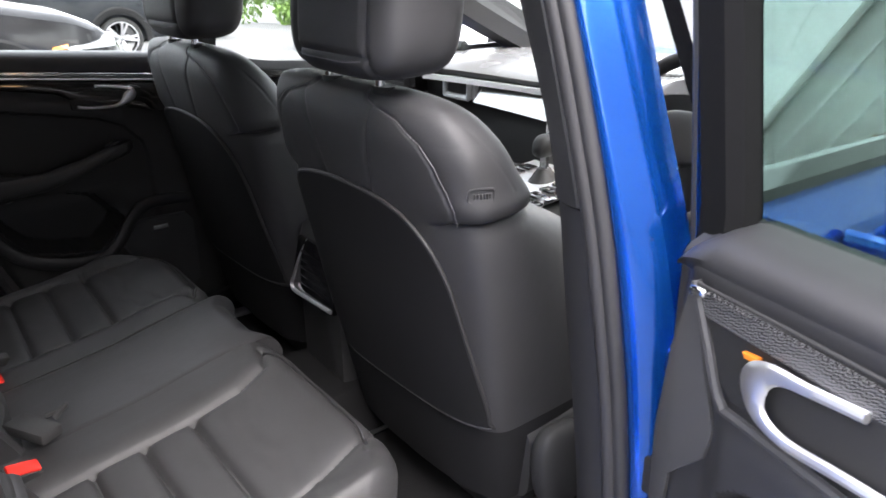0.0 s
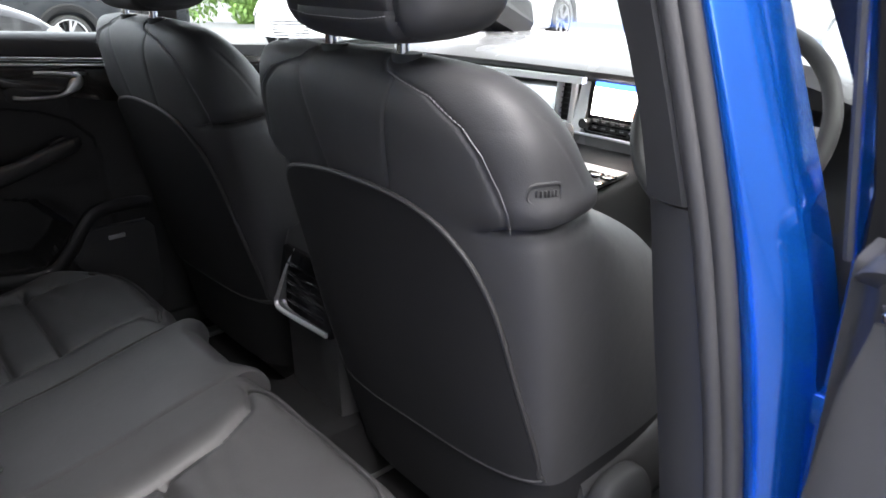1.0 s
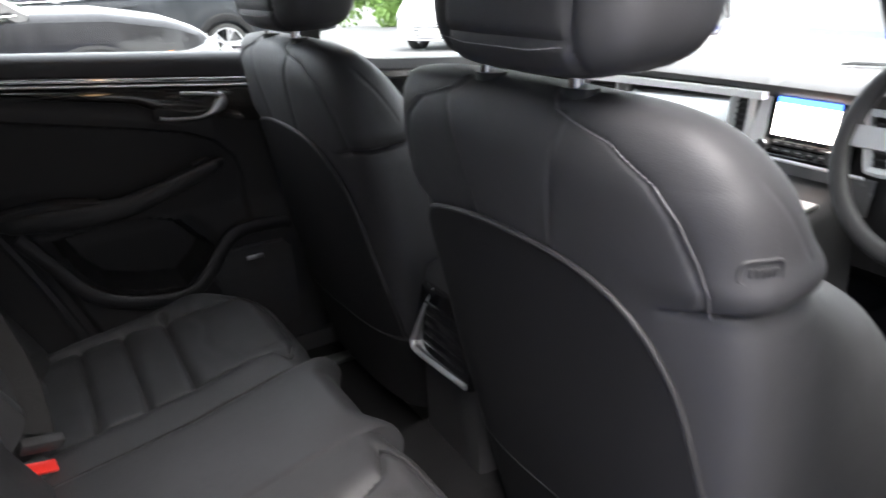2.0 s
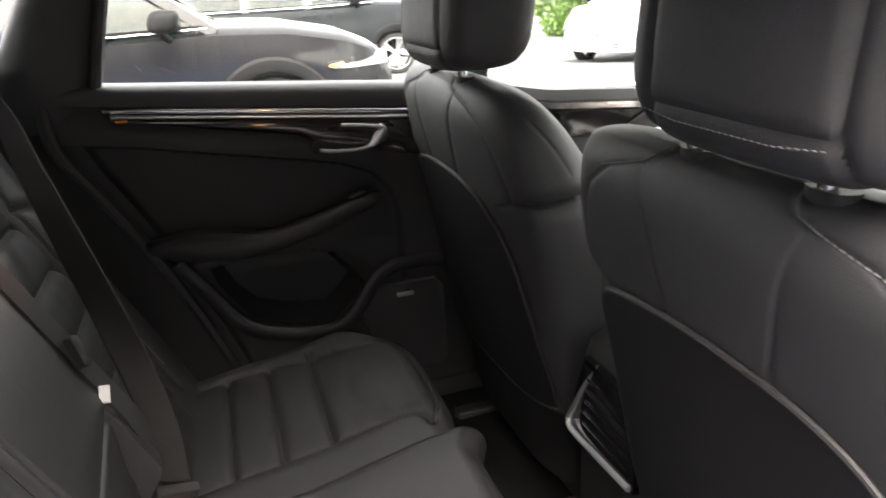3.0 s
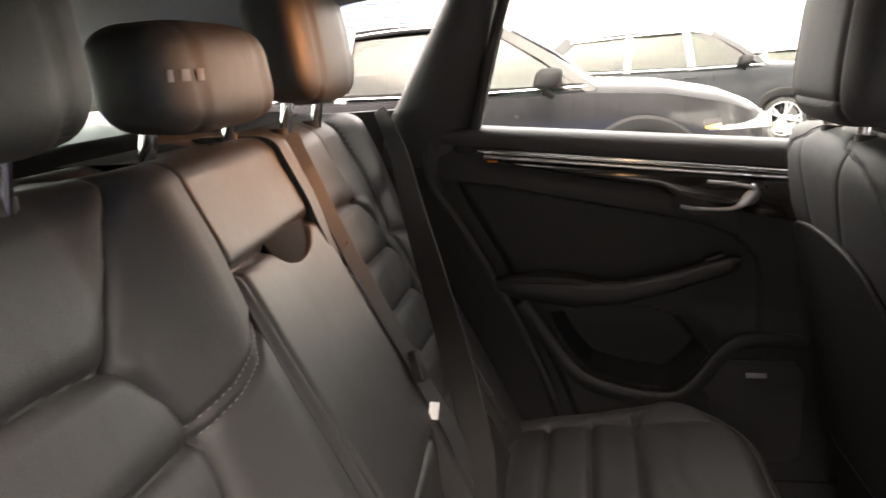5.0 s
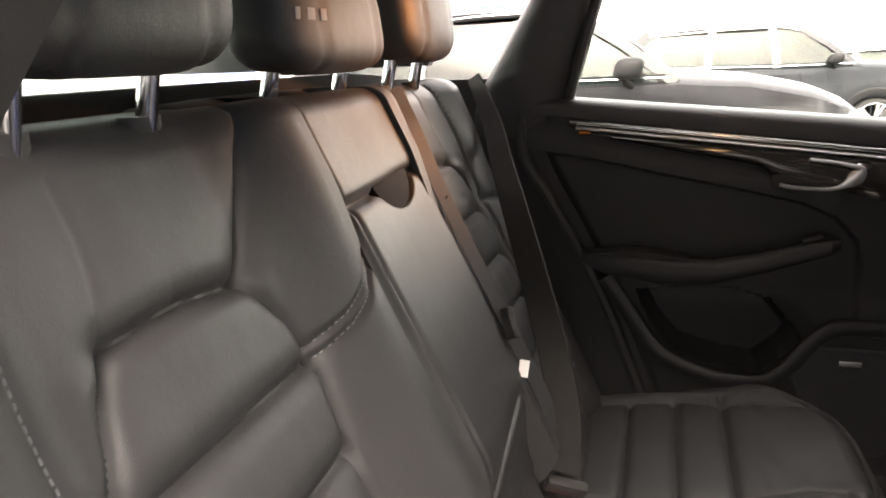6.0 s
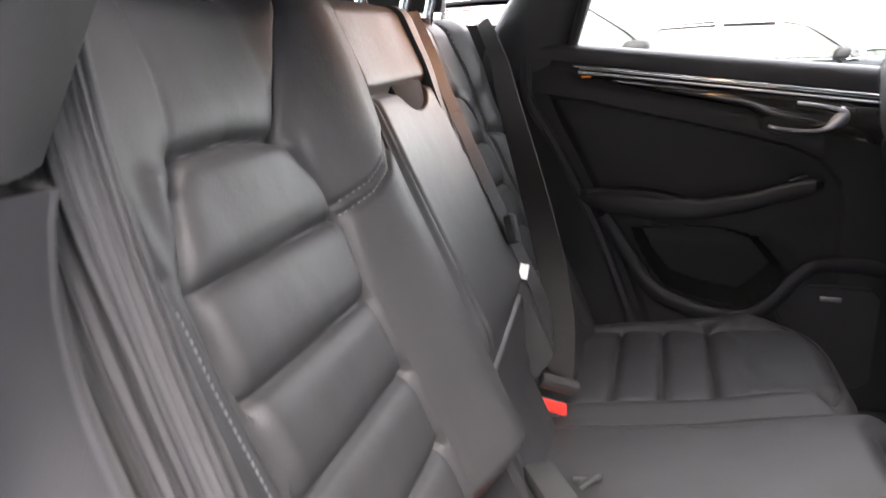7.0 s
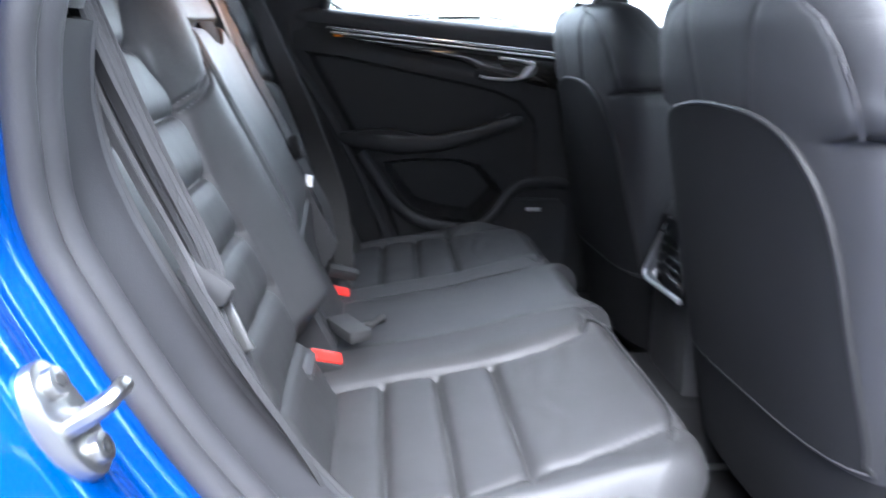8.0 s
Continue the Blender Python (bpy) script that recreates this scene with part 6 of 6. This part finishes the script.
        tube(bm, [(upx + s * 0.03, a2 - 0.02, roof_z(a2) - 0.05), (upx + s * 0.03, -0.3, H - 0.055), (upx + s * 0.02, a1, roof_z(a1) - 0.045), (lowx, cowl - 0.02, hood + 0.04)], 0.006, 6, 6)
        part("window_trim", bm, CHROME, ob)
        bm = bmesh.new()
        tube(bm, [(lowx + s * 0.002, a3 + 0.05, belt + 0.035), (lowx + s * 0.006, 0, belt + 0.016), (lowx, cowl - 0.07, hood + 0.045)], 0.014, 6, 6)
        tube(bm, [(upx + s * 0.022, a2 - 0.02, roof_z(a2) - 0.068), (upx + s * 0.022, -0.3, H - 0.073), (upx + s * 0.012, a1 - 0.02, roof_z(a1) - 0.063), (lowx - s * 0.01, cowl - 0.06, hood + 0.035)], 0.014, 6, 6)
        part("window_seal", bm, BLACK_TRIM, ob)
        bm = bmesh.new()
        round_block(bm, (s * (w2 + 0.10), cowl - 0.32, belt + 0.085), (0.22, 0.20, 0.15), 3.2, 28, 14, 0.25)
        housing = part("mirror", bm, CLADDING, ob)
        bm = bmesh.new()
        tube(bm, [(s * (w2 + 0.06), cowl - 0.36, belt + 0.01), (s * w2 * 0.95, cowl - 0.30, belt - 0.05)], 0.025, 8, 3)
        part("mirror_foot", bm, CLADDING, housing)
        for y in (0.0, -0.95):
            bm = bmesh.new()
            tube(bm, [(s * (w2 - 0.005), y, belt - 0.13), (s * (w2 + 0.03), y + 0.03, belt - 0.128), (s * (w2 + 0.03), y + 0.15, belt - 0.126), (s * (w2 - 0.005), y + 0.19, belt - 0.125)], 0.012, 8, 4)
            part("door_handle", bm, paint, ob)
        for c in wheels:
            wheel_set(ob, s * (w2 - 0.11), c, 0.33, 0.33, s)
            bm = bmesh.new()
            sweep(bm, [(s * (w2 + 0.004), c + 0.42 * math.cos(a), 0.33 + 0.42 * math.sin(a)) for a in [math.pi * (k - 1) / 22 for k in range(25)]], [(-0.05, -0.02), (-0.05, 0.012), (-0.03, 0.02), (0.03, 0.02), (0.05, 0.0), (0.05, -0.02)], (s, 0, 0))
            part("wheel_arch", bm, CLADDING, ob, "black wheel arch cladding")
        # headlamp and tail lamp, following the corner
        def lamp_at(y0, y1, z, tall, out):
            def at(u, v):
                y = y0 + (y1 - y0) * u
                t = float(np.interp(y, ys, wid))
                return Vector((s * (t * (0.99 - 0.05 * v) + out), y, z + (tall * v) * (1 - 0.5 * u if y1 < y0 else 0.5 + 0.5 * u)))
            return at
        bm = bmesh.new()
        sheet(bm, lamp_at(h2 - 0.04, h2 - 0.50, nose - 0.13, 0.10, 0.018), 12, 4, (-s * 0.03, 0, 0))
        lamp_ = part("headlamp", bm, LAMP, ob, "clear headlamp")
        bm = bmesh.new()
        sheet(bm, lamp_at(h2 - 0.41, h2 - 0.52, nose - 0.115, 0.055, 0.024), 6, 2, (-s * 0.02, 0, 0))
        part("indicator", bm, AMBER, lamp_, "amber indicator")
        bm = bmesh.new()
        sheet(bm, lamp_at(-h2 + 0.03, -h2 + 0.35, deck - 0.20, 0.13, 0.006), 10, 3, (-s * 0.03, 0, 0))
        part("tail_lamp", bm, RED, ob, "red tail lamp")
    for lo, hi, zl, zh, wl_ in ((cowl + 0.02, a1, hood + 0.03, roof_z(a1), 0.86), (a3 - 0.02, a2, deck + 0.03, roof_z(a2), 0.84)):
        bm = bmesh.new()
        sheet(bm, lambda u, v: Vector(((2 * u - 1) * w2 * (wl_ + (0.68 - wl_) * v), lo + (hi - lo) * v + (0.06 if hi < lo else -0.06) * (1 - (2 * u - 1) ** 2) * (1 - v), zl + (zh - 0.02 - zl) * v)), 10, 4, (0, 0, -0.006))
        part("windscreen" if hi < lo and lo > 0 else "rear_window", bm, CAR_GLASS, ob)
    bm = bmesh.new()
    box(bm, (0, -0.25, belt - 0.16), (W * 0.84, 2.0, 0.04), 0.01)
    for x in (-0.36, 0.36):
        box(bm, (x, 0.0, belt + 0.02), (0.44, 0.12, 0.42), 0.05)
        box(bm, (x, 0.0, belt + 0.29), (0.24, 0.09, 0.16), 0.04)
    box(bm, (0, -0.95, belt + 0.0), (1.30, 0.12, 0.36), 0.05)
    part("cabin", bm, CABIN, ob)
    # grille and number plate field
    bm = bmesh.new()
    for k in range(6):
        box(bm, (0, h2 - 0.015, nose - 0.20 - 0.045 * k), (0.80 - 0.03 * k, 0.06, 0.016), 0.004)
    part("grille", bm, GLOSS_BLACK, ob)
    bm = bmesh.new()
    box(bm, (0, h2 + 0.01, 0.42), (0.46, 0.02, 0.11), 0.004)
    part("number_plate", bm, LABEL, ob, "blank white plate")
    ob.matrix_world = m
    return ob

# the blue car's own wheels and outer panels
for wx, side in ((0.80, 1), (-0.80, -1)):
    for wy in (-0.62, 2.18):
        wheel_set(car, wx, wy, 0.42, 0.36, side)
def flank(x, y0, y1, ztop, bulge, arch):
    """An outer panel: rounded below, its top edge following the belt line, cut round a wheel."""
    def at(u, v):
        y = y0 + (y1 - y0) * u
        low = 0.32
        if arch is not None:
            low = max(low, 0.42 + math.sqrt(max(0.0, 0.41 ** 2 - (y - arch) ** 2)) if abs(y - arch) < 0.41 else low)
        z = low + (ztop(y) - low) * v
        return Vector((x + math.copysign(bulge * math.sin(math.pi * v) - 0.03 * v ** 3, x), y, z))
    return at
part("quarter_panel", sheet(bmesh.new(), flank(0.93, -1.10, -0.20, lambda y: 1.08, 0.03, -0.62), 36, 14, (-0.04, 0, 0)), BLUE, car)
part("quarter_panel", sheet(bmesh.new(), flank(-0.86, -1.10, -0.08, lambda y: 1.04, 0.03, -0.62), 36, 14, (0.03, 0, 0)), BLUE, car)
part("front_wing", sheet(bmesh.new(), flank(0.93, 2.0, 2.95, lambda y: 0.90 - 0.10 * (y - 2.0), 0.02, 2.18), 36, 14, (-0.04, 0, 0)), BLUE, car)
part("front_wing", sheet(bmesh.new(), flank(-0.86, 1.95, 2.95, lambda y: 0.88 - 0.10 * (y - 1.95), 0.02, 2.18), 36, 14, (0.03, 0, 0)), BLUE, car)
part("door_skin", sheet(bmesh.new(), flank(-0.86, -0.07, 1.94, lambda y: 1.04, 0.035, None), 40, 14, (0.03, 0, 0)), BLUE, car)
bm = bmesh.new()
sheet(bm, lambda u, v: Vector((-0.86 + 1.74 * u, 3.02 - 0.10 * (2 * u - 1) ** 4 - 0.05 * v ** 2, 0.30 + 0.46 * v)), 24, 10, (0, -0.05, 0))
part("front_bumper", bm, BLUE, car)
bm = bmesh.new()
sheet(bm, lambda u, v: Vector((-0.86 + 1.74 * u, -1.16 + 0.08 * (2 * u - 1) ** 4 + 0.05 * v ** 2, 0.30 + 0.82 * v)), 24, 10, (0, 0.05, 0))
part("tailgate", bm, BLUE, car)

def parked_at(x, y, turn):
    return pose(x, y, ground_at(x, y), 0, 0, turn)
parked_car("black saloon car parked alongside", PAINT_BLACK, parked_at(-5.64, -0.68, -1), L=4.75, W=1.84, H=1.57, belt=1.01, hood=0.99, nose=0.80, cowl=1.08, deck=1.06)
parked_car("grey crossover car parked further off", PAINT_GREY, parked_at(-11.9, 1.9, -2), L=4.7, W=1.90, H=1.72, belt=1.12, hood=1.10, nose=0.95, cowl=1.15, deck=1.16, suv=True)
parked_car("pale silver car parked behind the saloon", PAINT_SILVER, parked_at(-10.6, -3.6, 4), L=4.4, W=1.80, H=1.50, belt=1.02, hood=0.98, nose=0.80, cowl=1.0, deck=1.06, suv=True)
parked_car("grey crossover car in the row beyond", PAINT_GREY, parked_at(-17.5, 5.2, -4), L=4.7, W=1.90, H=1.68, belt=1.12, hood=1.10, nose=0.95, cowl=1.15, deck=1.16, suv=True)
parked_car("white car parked in the row ahead", PAINT_WHITE, parked_at(-7.6, 8.2, -165), L=4.6, W=1.86, H=1.50, belt=1.02)
parked_car("white car facing the row ahead", PAINT_WHITE, parked_at(-11.2, 8.4, -150), L=4.5, W=1.84, H=1.40, belt=0.98)
parked_car("white car seen through the windscreen", PAINT_WHITE, parked_at(-0.6, 8.6, 175), L=4.6, W=1.86, H=1.60, belt=1.06, suv=True)

# buildings
SIDING = material("blue-grey ribbed siding", (0.10, 0.14, 0.22), 0.5, bump=0.1)
WALLW = material("pale rendered wall", (0.7, 0.7, 0.69), 0.8, grain=30, bump=0.3)
PANE = material("dark window pane", (0.05, 0.06, 0.07), 0.08, coat=0.5, bump=0)
shed = thing("siding_building", "building with blue-grey horizontal siding", "building")
bm = bmesh.new()
box(bm, (-32, -13, 3.6), (6, 15, 9.2), 0.0)
part("wall", bm, SIDING, shed)
for k in range(30):
    bm = bmesh.new()
    box(bm, (-28.98, -13, 0.05 + 0.27 * k), (0.06, 15.0, 0.20), 0.01)
    part("siding_board", bm, SIDING, shed)
bm = bmesh.new()
box(bm, (-32, -13, 8.3), (6.4, 15.4, 0.25), 0.03)
part("roof", bm, WALLW, shed)
hall = thing("pale_building", "pale panelled building across the car park", "building")
bm = bmesh.new()
box(bm, (8.2, 26, 4.0), (23, 6, 8.0), 0.0)
part("wall", bm, WALLW, hall)
for k in range(7):
    bm = bmesh.new()
    box(bm, (8.2, 22.98, 1.2 + 1.0 * k), (23.0, 0.04, 0.06), 0.0)
    part("panel_joint", bm, SATIN, hall)
bm = bmesh.new()
box(bm, (8.2, 26, 8.1), (23.4, 6.4, 0.25), 0.03)
part("roof", bm, WALLW, hall)

# unseen wall behind the camera, added to block low light on the open side
bound = thing("light_blocking_wall", "unseen grey wall added to block low light", "wall", "", "structure")
bm = bmesh.new()
box(bm, (5.2, -5.0, 1.9), (0.3, 18, 3.8), 0.02)
part("wall", bm, material("grey rendered wall", (0.25, 0.25, 0.25), 0.9, grain=30, bump=0.3), bound)

# hedge and trees: leaf clusters on tapered trunks
LEAF = material("fresh green leaves", (0.11, 0.20, 0.035), 0.6, grain=40, bump=0.2, vary=0.35)
LEAF_BROWN = material("autumn brown leaves", (0.22, 0.12, 0.05), 0.6, grain=40, bump=0.2, vary=0.35)
BARK = material("grey brown bark", (0.10, 0.08, 0.06), 0.9, grain=60, bump=0.6, depth=0.01)
def leaves(bm, spots, count, size, rng):
    for _ in range(count):
        c, r = rng.choice(spots)
        d = Vector((rng.gauss(0, 1), rng.gauss(0, 1), rng.gauss(0, 1)))
        d = d.normalized() * r * rng.uniform(0.45, 1.05)
        p = Vector(c) + d
        e = Euler((rng.uniform(0, 6.3), rng.uniform(0, 6.3), rng.uniform(0, 6.3))).to_matrix()
        s = size * rng.uniform(0.6, 1.3)
        q = [p + e @ Vector(v) * s for v in ((-0.5, 0, 0), (0, -0.28, 0.08), (0.5, 0, 0), (0, 0.28, 0.08))]
        bm.faces.new([bm.verts.new(v) for v in q])
rng = random.Random(4)
hedge = thing("hedge", "sunlit green hedge at the edge of the car park", "hedge", "", "stuff")
bm = bmesh.new()
spots = [((-30 + 0.9 * i + rng.uniform(-0.3, 0.3), 13.5 + rng.uniform(-0.4, 0.4), ground_at(-30 + 0.9 * i, 13.5) + rng.uniform(0.3, 2.4)), rng.uniform(0.5, 0.8)) for i in range(20) for _ in range(3)]
leaves(bm, spots, 16000, 0.22, rng)
part("foliage", bm, LEAF, hedge, smooth=False)
def tree(label, x, y, h, leaf, seed, n=4000, spread=1.1):
    rng = random.Random(seed)
    ob = thing("tree", label, "tree", "car park trees")
    bm = bmesh.new()
    rings = [[Vector((x + 0.16 * (1 - 0.7 * k / 8) * math.cos(a * 0.785) + 0.05 * math.sin(k), y + 0.16 * (1 - 0.7 * k / 8) * math.sin(a * 0.785), h * 0.6 * k / 8)) for a in range(8)] for k in range(9)]
    loft(bm, rings)
    spots = []
    for k in range(9):
        a = k * 2.4
        tip = Vector((x + spread * math.cos(a) * rng.uniform(0.6, 1.2), y + spread * math.sin(a) * rng.uniform(0.6, 1.2), h * rng.uniform(0.6, 0.95)))
        tube(bm, [(x, y, h * (0.30 + 0.03 * k)), (Vector((x, y, h * 0.45)).lerp(tip, 0.5)), tip], 0.035, 6, 4)
        spots.append((tip, rng.uniform(0.45, 0.8) * (0.4 + 0.55 * spread)))
    part("trunk", bm, BARK, ob)
    bm = bmesh.new()
    leaves(bm, spots, n, 0.145 * spread, rng)
    part("crown", bm, leaf, ob, smooth=False)
tree("bare-branched tree with brown autumn leaves", 7.4, 18.0, 4.2, LEAF_BROWN, 3)
tree("small green tree behind the parked cars", -20, 12.0, 4.0, LEAF, 8)
for k in range(7):
    tree("tall tree with thinning brown leaves behind the wall" if k % 2 else "tall green tree behind the light-blocking wall", 9.2 + 0.7 * math.sin(2.1 * k), -9.0 + 2.9 * k, 5.6 + 0.4 * math.sin(1.3 * k), LEAF_BROWN if k % 2 else LEAF, 20 + k, 4000, 1.5)
